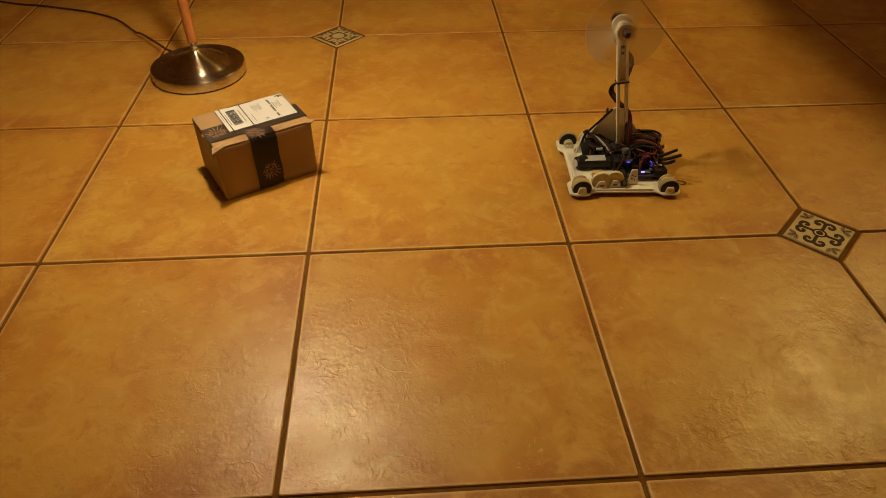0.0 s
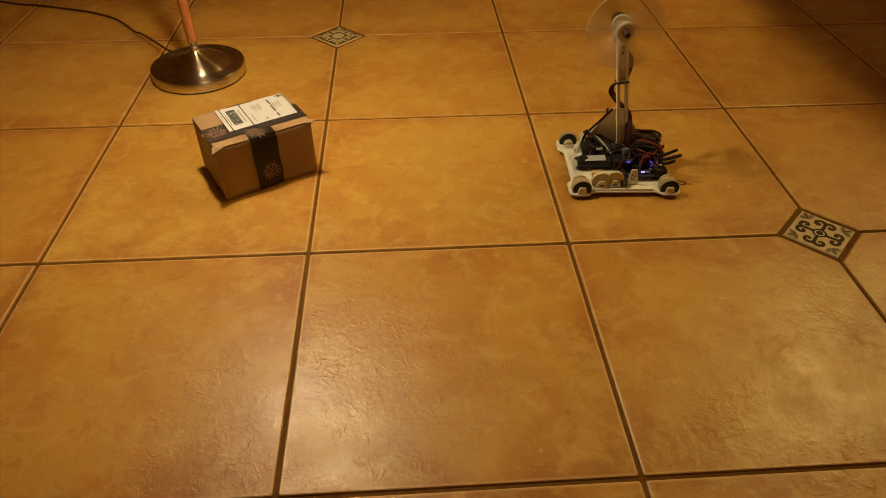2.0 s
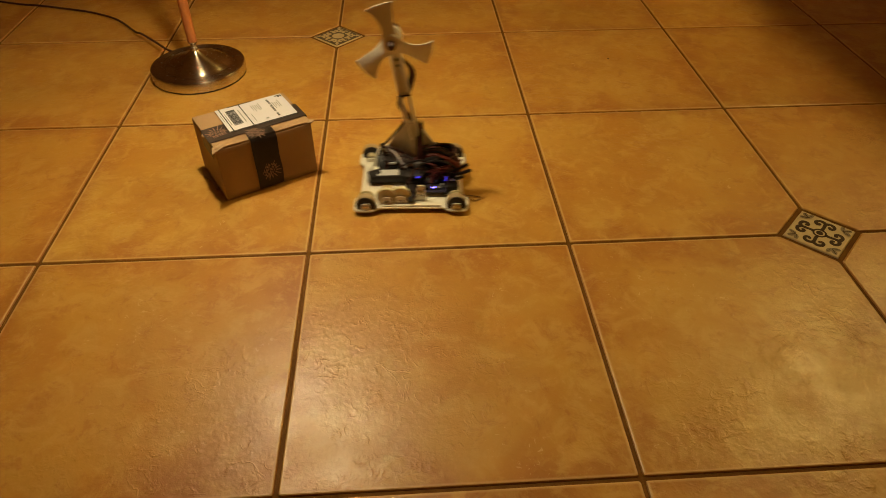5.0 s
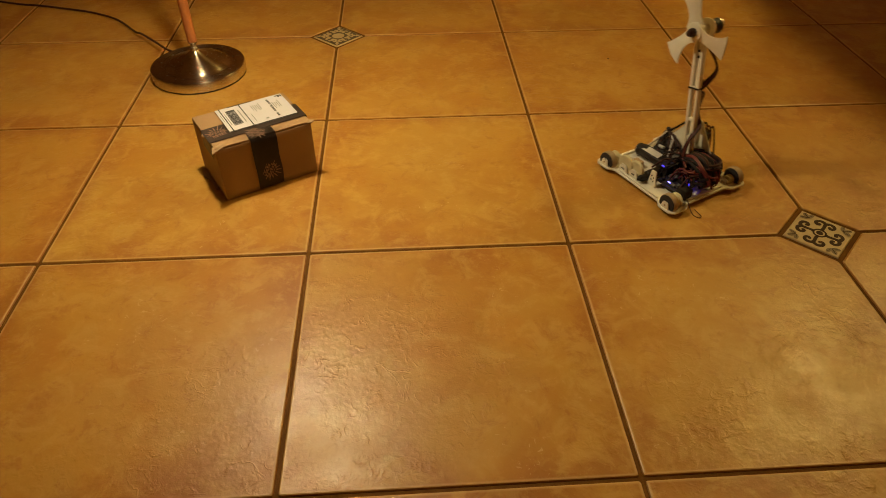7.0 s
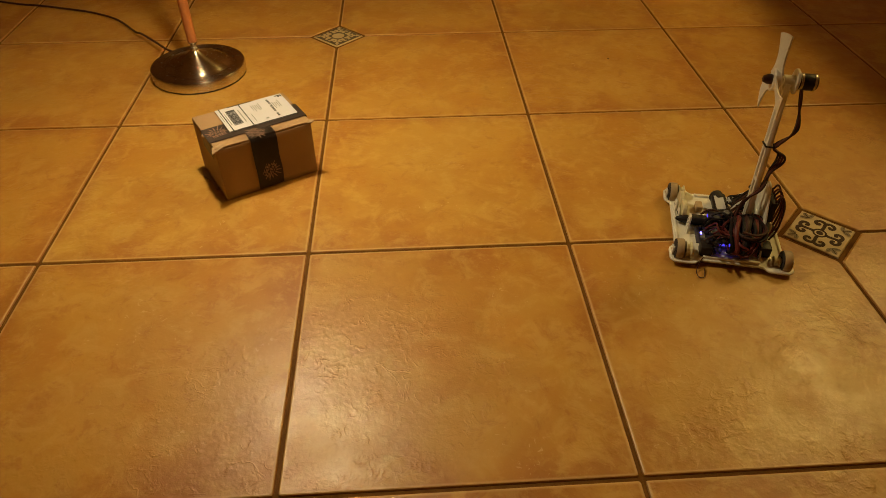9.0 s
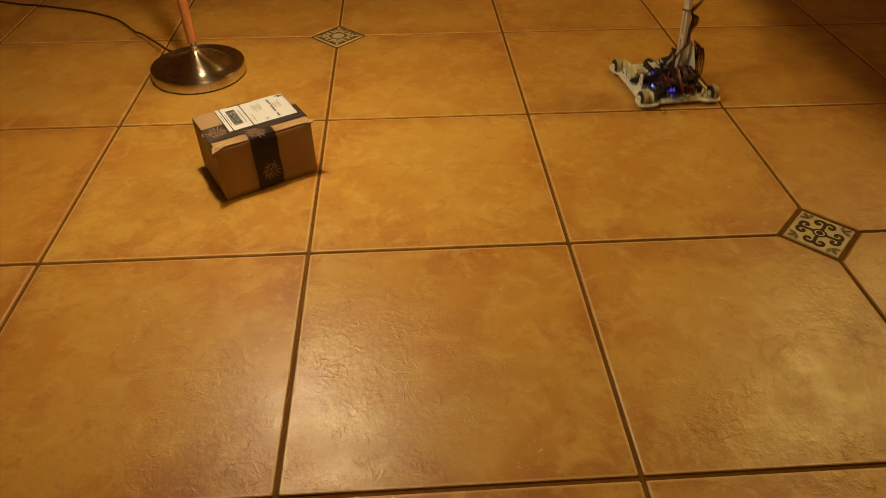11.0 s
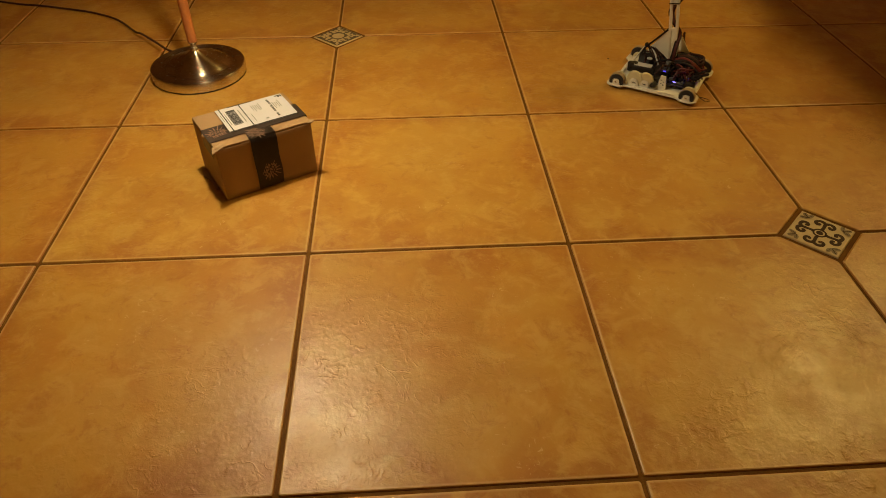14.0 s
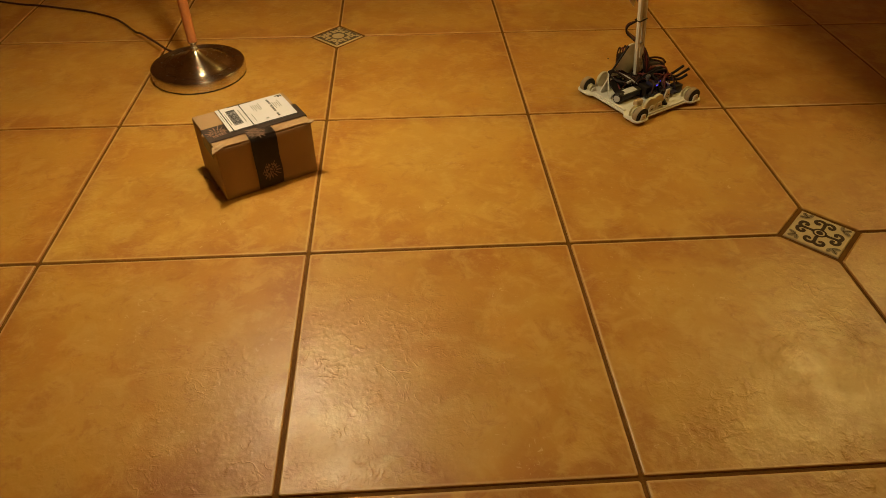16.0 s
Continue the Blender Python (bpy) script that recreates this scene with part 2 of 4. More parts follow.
# ---- room ----
X0, X1, Y0, Y1, HIGH = -2.5, 4.5, -2.5, 4.0, 2.5
floor_bm = bmesh.new()
box(floor_bm, ((X0 + X1) / 2, (Y0 + Y1) / 2, -0.053), (X1 - X0, Y1 - Y0, 0.1))
floor = tagged(new("floor", mesh_of("floor", floor_bm, GROUT)), "rustic ochre ceramic tile floor with brown grout joints", "floor", kind="structure")
for nm, c, s in (("wall_north", ((X0 + X1) / 2, Y1 + 0.05, HIGH / 2), (X1 - X0 + 0.2, 0.1, HIGH)),
                 ("wall_south", ((X0 + X1) / 2, Y0 - 0.05, HIGH / 2), (X1 - X0 + 0.2, 0.1, HIGH)),
                 ("wall_west", (X0 - 0.05, (Y0 + Y1) / 2, HIGH / 2), (0.1, Y1 - Y0, HIGH)),
                 ("wall_east", (X1 + 0.05, (Y0 + Y1) / 2, HIGH / 2), (0.1, Y1 - Y0, HIGH))):
    tagged(new(nm, mesh_of(nm, box(bmesh.new(), c, s), WALL_PAINT)), "plain warm terracotta painted room wall", "wall", kind="structure")
tagged(new("ceiling", mesh_of("ceiling", box(bmesh.new(), ((X0 + X1) / 2, (Y0 + Y1) / 2, HIGH + 0.05), (X1 - X0 + 0.2, Y1 - Y0 + 0.2, 0.1)), CEIL_PAINT)),
       "plain cream painted ceiling", "ceiling", kind="structure")


# ---- floor lamp ----
def floor_lamp():
    lamp = thing("floor_lamp", pose(0.137, 1.272, 0), "lit floor lamp with round brushed nickel base and copper-coloured pole", "floor lamp")
    part("base_rim", lathe(bmesh.new(), [(0.10, 0.003), (0.121, 0.003), (0.1235, 0.004), (0.1245, 0.006), (0.1245, 0.010), (0.1245, 0.027), (0.1225, 0.0305), (0.118, 0.0315), (0.098, 0.031)], 72), STEEL, lamp, "brushed nickel disc base")
    part("base_dome", lathe(bmesh.new(), [(0.1, 0.0305), (0.092, 0.0300), (0.088, 0.0305), (0.084, 0.0335), (0.076, 0.0390), (0.064, 0.0440), (0.050, 0.0485), (0.036, 0.0535), (0.024, 0.0590), (0.015, 0.0650), (0.010, 0.0710), (0.0085, 0.078)], 64), STEEL, lamp, "domed brushed nickel centre")
    part("base_foot", lathe(bmesh.new(), [(0.05, 0.0), (0.122, 0.0), (0.1235, 0.0015), (0.1225, 0.0034), (0.05, 0.0034)], 48), RUBBER, lamp, "dark rubber foot ring")
    part("collar", lathe(bmesh.new(), [(0.0085, 0.070), (0.0115, 0.072), (0.0120, 0.077), (0.0085, 0.080), (0.0085, 0.086), (0.0105, 0.088), (0.0115, 0.092), (0.0, 0.093)], 24), STEEL, lamp, "small nickel collar")
    part("pole", lathe(bmesh.new(), [(0.0, 0.092), (0.0115, 0.092), (0.0125, 0.094), (0.0125, 1.14), (0.011, 1.15), (0.0, 1.152)], 24), POLE_METAL, lamp, "satin copper-coloured pole")
    hx, hy, hz = (LAMP_HEAD[0] - 0.137, LAMP_HEAD[1] - 1.272, LAMP_HEAD[2])
    part("arm", tube(bmesh.new(), [(0, 0, 1.14), (0.03, -0.07, 1.21), (hx * 0.5, hy * 0.5, 1.25), (hx * 0.9, hy * 0.9, 1.18), (hx, hy, hz + 0.09)], 0.007, 10, 8), POLE_METAL, lamp)
    part("shade", lathe(bmesh.new(), [(0.012, 0.10), (0.030, 0.095), (0.055, 0.075), (0.080, 0.03), (0.105, -0.079), (0.107, -0.080), (0.0835, 0.03), (0.058, 0.078), (0.03, 0.099), (0.012, 0.104)], 48, Matrix.Translation((hx, hy, hz))), SHADE_METAL, lamp, "flared metal shade")
    part("bulb", lathe(bmesh.new(), [(0.0, 0.026), (0.010, 0.027), (0.017, 0.034), (0.018, 0.044), (0.012, 0.060), (0.008, 0.074), (0.0, 0.076)], 20, Matrix.Translation((hx, hy, hz))), BULB, lamp, "lit warm bulb")
    return lamp


floor_lamp()


def lamp_cord():
    bm = bmesh.new()
    tube(bm, CORD_PATH, 0.0032, 8, 6)
    ob = new("power_cord", mesh_of("power_cord", bm, CORD))
    tagged(ob, "thin dark brown power cord lying on the tiles", "power cord")


CORD_PATH = [(0.0478, 1.3534, 0.0300), (0.0333, 1.3631, 0.0310), (-0.0190, 1.4314, 0.0240), (-0.0828, 1.5113, 0.0170), (-0.1080, 1.5370, 0.0120), (-0.1745, 1.6302, 0.0035), (-0.2190, 1.6740, 0.0032), (-0.2741, 1.7096, 0.0032), (-0.3272, 1.7362, 0.0032), (-0.4051, 1.7646, 0.0032), (-0.4814, 1.7910, 0.0032), (-0.5511, 1.8073, 0.0032), (-0.6361, 1.8372, 0.0032), (-0.7651, 1.8802, 0.0032), (-0.9218, 1.8997, 0.0032)]
lamp_cord()


def ceiling_lamp():
    x, y, z = CEILING_LAMP
    ob = thing("ceiling_lamp", pose(x, y, HIGH), "plain round ceiling lamp with a metal rose", "ceiling lamp")
    part("rose", lathe(bmesh.new(), [(0, 0), (0.06, 0), (0.06, -0.02), (0.012, -0.03), (0.012, z - HIGH + 0.10), (0, z - HIGH + 0.10)], 24), SHADE_METAL, ob)
    part("shade", lathe(bmesh.new(), [(0.0, 0.125), (0.05, 0.12), (0.20, 0.09), (0.30, 0.0), (0.302, 0.0), (0.203, 0.094), (0.05, 0.125), (0.0, 0.13)], 40, Matrix.Translation((0, 0, z - HIGH))), SHADE_METAL, ob)
    return ob


ceiling_lamp()


def shading_table():
    """Unseen table, added past the edge of the view to shade the floor beside it."""
    x0, x1, y0, y1, h = 2.225, 3.825, 1.07, 2.27, 0.75
    ob = thing("shading_table", pose((x0 + x1) / 2, (y0 + y1) / 2, 0), "plain brown wooden table added unseen under the ceiling lamp for shade", "table")
    w, d = (x1 - x0) / 2, (y1 - y0) / 2
    part("tabletop", box(bmesh.new(), (0, 0, h - 0.015), (2 * w, 2 * d, 0.03), 0.004), TABLE_WOOD, ob)
    for sy in (-1, 1):
        part("apron", box(bmesh.new(), (0, sy * (d - 0.07), h - 0.075), (2 * w - 0.2, 0.022, 0.09), 0.002), TABLE_WOOD, ob)
    for sx in (-1, 1):
        part("apron", box(bmesh.new(), (sx * (w - 0.07), 0, h - 0.075), (0.022, 2 * d - 0.2, 0.09), 0.002), TABLE_WOOD, ob)
        for sy in (-1, 1):
            part("leg", box(bmesh.new(), (sx * (w - 0.07), sy * (d - 0.07), (h - 0.03) / 2), (0.06, 0.06, h - 0.03), 0.006), TABLE_WOOD, ob)


shading_table()


def crumb():
    bm = bmesh.new()
    bmesh.ops.create_icosphere(bm, subdivisions=1, radius=0.0025)
    for v in bm.verts:
        v.co = Vector((v.co.x * 1.3, v.co.y * 0.8, v.co.z * 0.5 + 0.0016)) + 0.0006 * Vector((noise.noise(v.co * 900), noise.noise(v.co * 700), 0))
    ob = new("floor_crumb", mesh_of("floor_crumb", bm, CORD))
    ob.matrix_basis = pose(1.2762, 1.2951, 0.0)
    tagged(ob, "tiny dark crumb lying on the tiles", "crumb")


crumb()


# ---- parcel ----
BW, BD, BH = 0.205, 0.150, 0.122


def parcel():
    p = thing("cardboard_box", pose(0.318, 0.676, 0.0, 0, 0, 29.6), "brown cardboard parcel with black packing tape and white shipping label", "box")
    bm = bmesh.new()
    box(bm, (BW / 2, BD / 2, BH / 2), (BW, BD, BH), 0.0022)
    bmesh.ops.subdivide_edges(bm, edges=[e for e in bm.edges if e.calc_length() > 0.08], cuts=7, use_grid_fill=True)
    for v in bm.verts:
        n = noise.noise(v.co * 14)
        bulge = math.sin(math.pi * min(1, max(0, v.co.x / BW))) * math.sin(math.pi * min(1, max(0, v.co.z / BH)))
        if v.co.y < 0.01:
            v.co.y += -0.0016 * bulge + 0.0006 * n
        if v.co.z > BH - 0.01:
            v.co.z += 0.0010 * n - 0.0025 * math.sin(math.pi * min(1, max(0, v.co.y / BD)))
        if v.co.z < 0.005:
            v.co.z = max(0.0, v.co.z)
    part("body", bm, CARD, p, "creased cardboard body")
    top = BH + 0.0006
    for nm, y0, y1 in (("top_flap", 0.001, BD / 2 - 0.001), ("top_flap", BD / 2 + 0.001, BD - 0.001)):
        bm = bmesh.new()
        box(bm, (BW / 2, (y0 + y1) / 2, 0.0015), (BW - 0.001, y1 - y0, 0.003), 0.0008)
        bmesh.ops.subdivide_edges(bm, edges=[e for e in bm.edges if e.calc_length() > 0.05], cuts=5, use_grid_fill=True)
        for v in bm.verts:
            v.co += Vector((0, 0, 0.0007 * noise.noise(v.co * 22)))
        part(nm, bm, CARD, p, "", Matrix.Translation((0, 0, top)))
    # dog-eared corners of the inner flaps
    for x, y, a, s in ((0.004, 0.004, 20, 0.016), (BW - 0.004, 0.003, -35, 0.012), (0.002, BD * 0.45, 70, 0.014)):
        bm = prism(bmesh.new(), [(-s, -s * 0.4), (s * 0.7, -s * 0.5), (s, s * 0.25), (-s * 0.3, s * 0.5)], 0, 0.0025)
        part("torn_edge", bm, CARD_EDGE, p, "frayed cardboard edge", pose(x, y, BH + 0.0006, 6, -8, a))
    # bottom flap that sticks out on the short side
    bm = prism(bmesh.new(), [(-0.007, 0.050), (0.004, 0.044), (0.004, BD - 0.01), (-0.008, BD - 0.008), (-0.014, BD * 0.75), (-0.006, BD * 0.6)], 0.001, 0.004)
    part("bottom_flap", bm, CARD, p)
    # tape round the middle and along the seam
    tw, tx = 0.055, 0.0985
    zt = BH + 0.0046
    bm = bmesh.new()
    rows = [(-0.0024, 0.004), (-0.0036, BH * 0.3), (-0.0040, BH * 0.6), (-0.0028, BH * 0.92), (-0.0012, BH + 0.001), (0.002, zt), (0.02, zt), (BD * 0.5, zt), (BD * 0.8, zt), (BD - 0.002, zt)]
    grid = []
    for i, (y, z) in enumerate(rows):
        w = 0.0008 * math.sin(i * 2.1)
        grid.append([bm.verts.new((tx - tw / 2 + tw * k / 4 + w + 0.0006 * math.sin(i * 3.3 + k), y, z + 0.0003 * math.sin(k * 2.0 + i))) for k in range(5)])
    for a, c in zip(grid, grid[1:]):
        for k in range(4):
            bm.faces.new((a[k], a[k + 1], c[k + 1], c[k]))
    bmesh.ops.solidify(bm, geom=bm.faces[:], thickness=-0.0004)
    tape = part("cross_tape", bm, TAPE, p, "black printed packing tape over the edge")
    bm = bmesh.new()
    sy, sw = 0.0545, 0.058
    box(bm, (BW / 2, sy, zt + 0.0006), (BW + 0.0032, sw, 0.0005))
    for x in (-0.0016, BW + 0.0016):
        box(bm, (x, sy, BH * 0.875 + 0.0024), (0.0005, sw, BH * 0.25 + 0.0040))
    seam = part("seam_tape", bm, TAPE, p, "black printed packing tape along the seam")

    def stamp(cx, cy, size):
        """A burst-shaped mark: a slanted plate of bars with short rays."""
        bm = bmesh.new()
        rng = random.Random(int(cx * 1e4 + cy * 1e3))
        for k in range(9):
            a = k * 0.40 + 3.0
            r0, r1 = 0.40 * size, (0.62 + 0.25 * rng.random()) * size
            ribbon(bm, [(r0 * math.cos(a), r0 * math.sin(a)), (r1 * math.cos(a), r1 * math.sin(a))], 0.10 * size, 0, 0.0002, 1, 0.3)
        for row, n in ((0.22, 5), (-0.10, 6)):
            for k in range(n):
                x = (k - (n - 1) / 2) * 0.19 * size
                y = row * size
                w = 0.13 * size
                for q in range(2 + k % 2):
                    yy = y + (q - 0.5) * 0.10 * size
                    ribbon(bm, [(x - w / 2, yy), (x + w / 2, yy + 0.02 * size)], 0.060 * size, 0, 0.0002, 1)
                ribbon(bm, [(x - w / 2, y - 0.09 * size), (x - w / 2 + 0.01 * size, y + 0.1 * size)], 0.04 * size, 0, 0.0002, 1)
        box(bm, (0, 0.42 * size, 0.0001), (0.9 * size, 0.03 * size, 0.0002))
        box(bm, (0, -0.27 * size, 0.0001), (0.9 * size, 0.03 * size, 0.0002))
        return bm

    part("tape_print", stamp(0.3, 0.1, 0.031), TAPE_PRINT, tape, "faded burst-shaped print", Matrix.Translation((tx + 0.001, -0.0050, BH * 0.36)) @ pose(0, 0, 0, 90, 0, 0) @ pose(0, 0, 0, 0, 0, 62))
    part("tape_print", stamp(0.2, 0.7, 0.031), TAPE_PRINT, tape, "faded burst-shaped print", Matrix.Translation((tx - 0.006, 0.016, zt + 0.0008)) @ pose(0, 0, 0, 0, 0, -40))
    part("tape_print", stamp(0.5, 0.4, 0.032), TAPE_PRINT, seam, "faded burst-shaped print", Matrix.Translation((0.024, sy, zt + 0.0012)) @ pose(0, 0, 0, 0, 0, 190))

    # shipping label, its head end towards +x
    label = part("shipping_label", box(bmesh.new(), (0, 0, 0), (0.148, 0.100, 0.0006)), PAPER, p, "white paper shipping label with bar code", pose(0.1215, 0.0920, zt + 0.0018, 0.4, 0.0, -0.6))
    z = 0.0005

    def bars(nm, mat, rects, lab=""):
        bm = bmesh.new()
        for cx, cy, w, h in rects:
            box(bm, (cx, cy, z), (w, h, 0.0003))
        part(nm, bm, mat, label, lab)

    rng = random.Random(4)
    code, y = [], -0.030
    while y < 0.033:
        w = rng.choice((0.0008, 0.0012, 0.002, 0.0026))
        code.append((-0.047, y + w / 2, 0.020, w))
        y += w + rng.choice((0.0008, 0.0012, 0.0018))
    bars("bar_code", INK, code, "black bar code")
    bars("rule_line", INK, [(-0.0655, 0, 0.0022, 0.102), (-0.0225, 0, 0.0022, 0.102), (0.001, -0.0495, 0.150, 0.0025), (-0.02, 0.0495, 0.055, 0.0022)], "black rules of the form")
    lines = [(-0.031, 0.0, 0.0022, 0.055), (-0.061, 0.0, 0.0018, 0.05)]
    for x, y0, n in ((0.056, 0.012, 5), (0.015, 0.02, 5), (-0.012, -0.02, 1)):
        for k in range(n):
            lines.append((x - k * 0.0042, y0 - 0.004 * (k % 2), 0.0016, 0.030 - 0.006 * (k % 3)))
    lines += [(0.012, -0.036, 0.006, 0.005), (-0.07, 0.01, 0.0016, 0.03)]
    bars("small_print", GREY_INK, lines, "grey unreadable small print")
    bold = [(0.037, 0.036 - k * 0.0072, 0.0045, 0.0052) for k in range(11) if k not in (3, 8)]
    bars("heading_bar", INK, bold, "bold unreadable heading")
    font = bpy.data.curves.new("postage_letter", "FONT")
    font.body, font.size, font.extrude, font.offset = "F", 0.020, 0.0002, 0.0006
    tmp = new("letter_source", font)
    me = bpy.data.meshes.new_from_object(tmp.evaluated_get(bpy.context.evaluated_depsgraph_get()))
    bpy.data.objects.remove(tmp)
    me.materials.clear()
    me.materials.append(INK)
    let = new("printed_letter", me)
    let.parent = label
    let.matrix_basis = pose(0.058, 0.046, z, 0, 0, -90)
    tagged(let, "large black letter F")


parcel()


# ---- robot ----
HUBX, HUBZ = -0.030, 0.314          # propeller axle
POLE_FOOT = (0.020, 0.027, 0.012)
WHEEL_R = 0.0205


def rounded(pts, r=0.004, n=3):
    out = []
    k = len(pts)
    for i in range(k):
        a, b, c = Vector(pts[i - 1]), Vector(pts[i]), Vector(pts[(i + 1) % k])
        d1, d2 = (a - b), (c - b)
        q = min(r, d1.length * 0.45, d2.length * 0.45)
        p1, p2 = b + d1.normalized() * q, b + d2.normalized() * q
        for j in range(n + 1):
            t = j / n
            out.append(tuple((1 - t) ** 2 * p1 + 2 * t * (1 - t) * b + t * t * p2))
    return out


def build_robot():
    rob = thing("propeller_robot", pose(1.1519, 0.7423, 0, 0, 0, -2.6), "white 3D-printed wheeled robot with a mast-mounted propeller", "robot")
    # plate with an ear at each corner
    q = [(0.066, -0.099), (0.078, -0.110), (0.108, -0.110), (0.117, -0.101), (0.117, -0.066), (0.106, -0.055)]
    right = q + [(x, -y) for x, y in reversed(q)]
    outline = right + [(-x, -y) for x, y in right]
    part("chassis_plate", prism(bmesh.new(), rounded(outline), 0.0085, 0.0125, None, 0.0007), PRINT, rob, "white printed base plate with corner ears")
    for sx in (-1, 1):
        part("plate_rib", box(bmesh.new(), (sx * 0.098, 0, 0.0150), (0.006, 0.10, 0.005), 0.001), PRINT, rob)
    for sy in (-1, 1):
        part("plate_rib", box(bmesh.new(), (0, sy * 0.094, 0.0145), (0.12, 0.005, 0.004), 0.001), PRINT, rob)
    wheels = []
    for sx in (-1, 1):
        for sy in (-1, 1):
            bm = bmesh.new()
            lathe(bm, [(0.0, -0.006), (0.0160, -0.006), (0.0172, -0.005), (0.0172, 0.0062), (0.0190, 0.0066), (0.0190, 0.0076), (0.0165, 0.0082), (0.0085, 0.0082), (0.0075, 0.0070), (0.0, 0.0070)], 32, TURN_Y)
            rim = part("wheel", bm, RUBBER, rob, "black wheel with a tan rubber band tyre", pose(sx * 0.0915, sy * 0.0945, WHEEL_R))
            part("tyre", lathe(bmesh.new(), [(0.0165, -0.0072), (0.0198, -0.0072), (WHEEL_R, -0.0062), (WHEEL_R, 0.0052), (0.0198, 0.0062), (0.0165, 0.0062)], 36, TURN_Y), BAND, rim, "tan rubber band tyre")
            part("wheel_hub", lathe(bmesh.new(), [(0, 0.006), (0.0048, 0.006), (0.0048, 0.0095), (0.0040, 0.0102), (0, 0.0102)], 14, TURN_Y), PRINT, rim, "white hub")
            wheels.append(rim)
            # wheel carrier: trapezoid outside the wheel, axle and a cream pulley inside
            tr = [(-0.0105, 0), (0.0105, 0), (0.0065, 0.0150), (-0.0065, 0.0150)]
            part("wheel_bracket", prism(bmesh.new(), rounded(tr, 0.003), -0.0013, 0.0013, Matrix.Translation((sx * 0.0915, sy * 0.1055, 0.0125)) @ TURN_Y), PRINT, rob)
            part("wheel_bracket", prism(bmesh.new(), rounded(tr, 0.003), -0.0013, 0.0013, Matrix.Translation((sx * 0.0915, sy * 0.070, 0.0125 - 0.006 * (sy > 0))) @ TURN_Y), PRINT, rob)
            part("axle", lathe(bmesh.new(), [(0, -0.018), (0.002, -0.018), (0.002, 0.018), (0, 0.018)], 10, Matrix.Translation((sx * 0.0915, sy * 0.090, WHEEL_R)) @ TURN_Y), MOTOR_STEEL, rob)
            q = 1.0 if sy < 0 else 0.62
            part("wheel_pulley", lathe(bmesh.new(), [(0, -0.006), (q * 0.0165, -0.006), (q * 0.0165, -0.0045), (q * 0.012, -0.003), (q * 0.012, 0.002), (q * 0.0165, 0.0035), (q * 0.0165, 0.005), (0, 0.005)], 24, Matrix.Translation((sx * 0.0915, sy * 0.0785, WHEEL_R - 0.003 * (q < 1))) @ TURN_Y), YELLOWED, rob, "cream printed pulley")
    # drive discs with dome-shaped cheeks along both long sides
    for sy in (-1, 1):
        for k, x in enumerate((-0.050, -0.022)):
            y = sy * (0.083 - 0.003 * k)
            part("drive_disc", lathe(bmesh.new(), [(0, -0.004), (0.0195, -0.004), (0.0205, -0.003), (0.0205, 0.003), (0.0195, 0.004), (0, 0.004)], 28, Matrix.Translation((x, y, 0.0300)) @ TURN_Y), YELLOWED, rob, "cream printed drive disc")
            ch = [(-0.013, 0), (0.013, 0), (0.011, 0.012), (0.006, 0.020), (-0.006, 0.020), (-0.011, 0.012)]
            ck = part("disc_cheek", prism(bmesh.new(), rounded(ch, 0.004), -0.0014, 0.0014, Matrix.Translation((x + 0.001, y + sy * 0.0075, 0.0125)) @ TURN_Y, 0.0004), PRINT, rob)
            # black strip laid on the cheek for the shade inside a slot
            part("slot_strip", box(bmesh.new(), (x + 0.001, y + sy * 0.0092, 0.0225), (0.0085, 0.0006, 0.0022)), BLACK, ck)
        # A-shaped bracket; its holes are black plugs, their shade put in as colour
        a = [(-0.0115, 0), (0.0115, 0), (0.0065, 0.037), (-0.0065, 0.037)]
        br = part("motor_bracket", prism(bmesh.new(), rounded(a, 0.002), -0.0016, 0.0016, Matrix.Translation((0.020, sy * 0.073, 0.0125)) @ TURN_Y, 0.0004), PRINT, rob, "white printed motor bracket")
        for dx, z in ((-0.003, 0.037), (0.003, 0.034), (-0.003, 0.028), (0.003, 0.025)):
            part("hole", lathe(bmesh.new(), [(0, -0.0019), (0.0016, -0.0019), (0.0016, 0.0019), (0, 0.0019)], 10, Matrix.Translation((0.020 + dx, sy * 0.073, z)) @ TURN_Y), BLACK, br)
        mt = part("drive_motor", lathe(bmesh.new(), [(0, -0.019), (0.009, -0.019), (0.0105, -0.017), (0.0105, 0.012), (0.008, 0.015), (0.003, 0.016), (0, 0.017)], 20, Matrix.Translation((0.000, sy * 0.056, 0.0245)) @ TURN_Y), BLACK, rob, "small black drive motor")
        part("motor_cap", lathe(bmesh.new(), [(0, 0), (0.0085, 0), (0.0085, 0.006), (0.0065, 0.014), (0.0028, 0.022), (0, 0.0235)], 16, Matrix.Translation((-0.001, sy * 0.072, 0.0235)) @ (TURN_Y if sy < 0 else pose(0, 0, 0, -90, 0, 0))), BLACK, mt)

    # battery on the front half, tilted panel behind it
    bat = part("battery", box(bmesh.new(), (0, 0, 0), (0.070, 0.027, 0.019), 0.004, None, 3), BLACK, rob, "black battery pack with pale sticker", pose(-0.046, -0.006, 0.0275, 8, 0, 2))
    part("sticker", box(bmesh.new(), (-0.004, -0.001, 0.0098), (0.046, 0.017, 0.0008)), STICKER, bat, "pale rectangular sticker")
    part("strap", box(bmesh.new(), (0.027, 0, 0.0005), (0.008, 0.0285, 0.0205), 0.003), BLACK, bat)
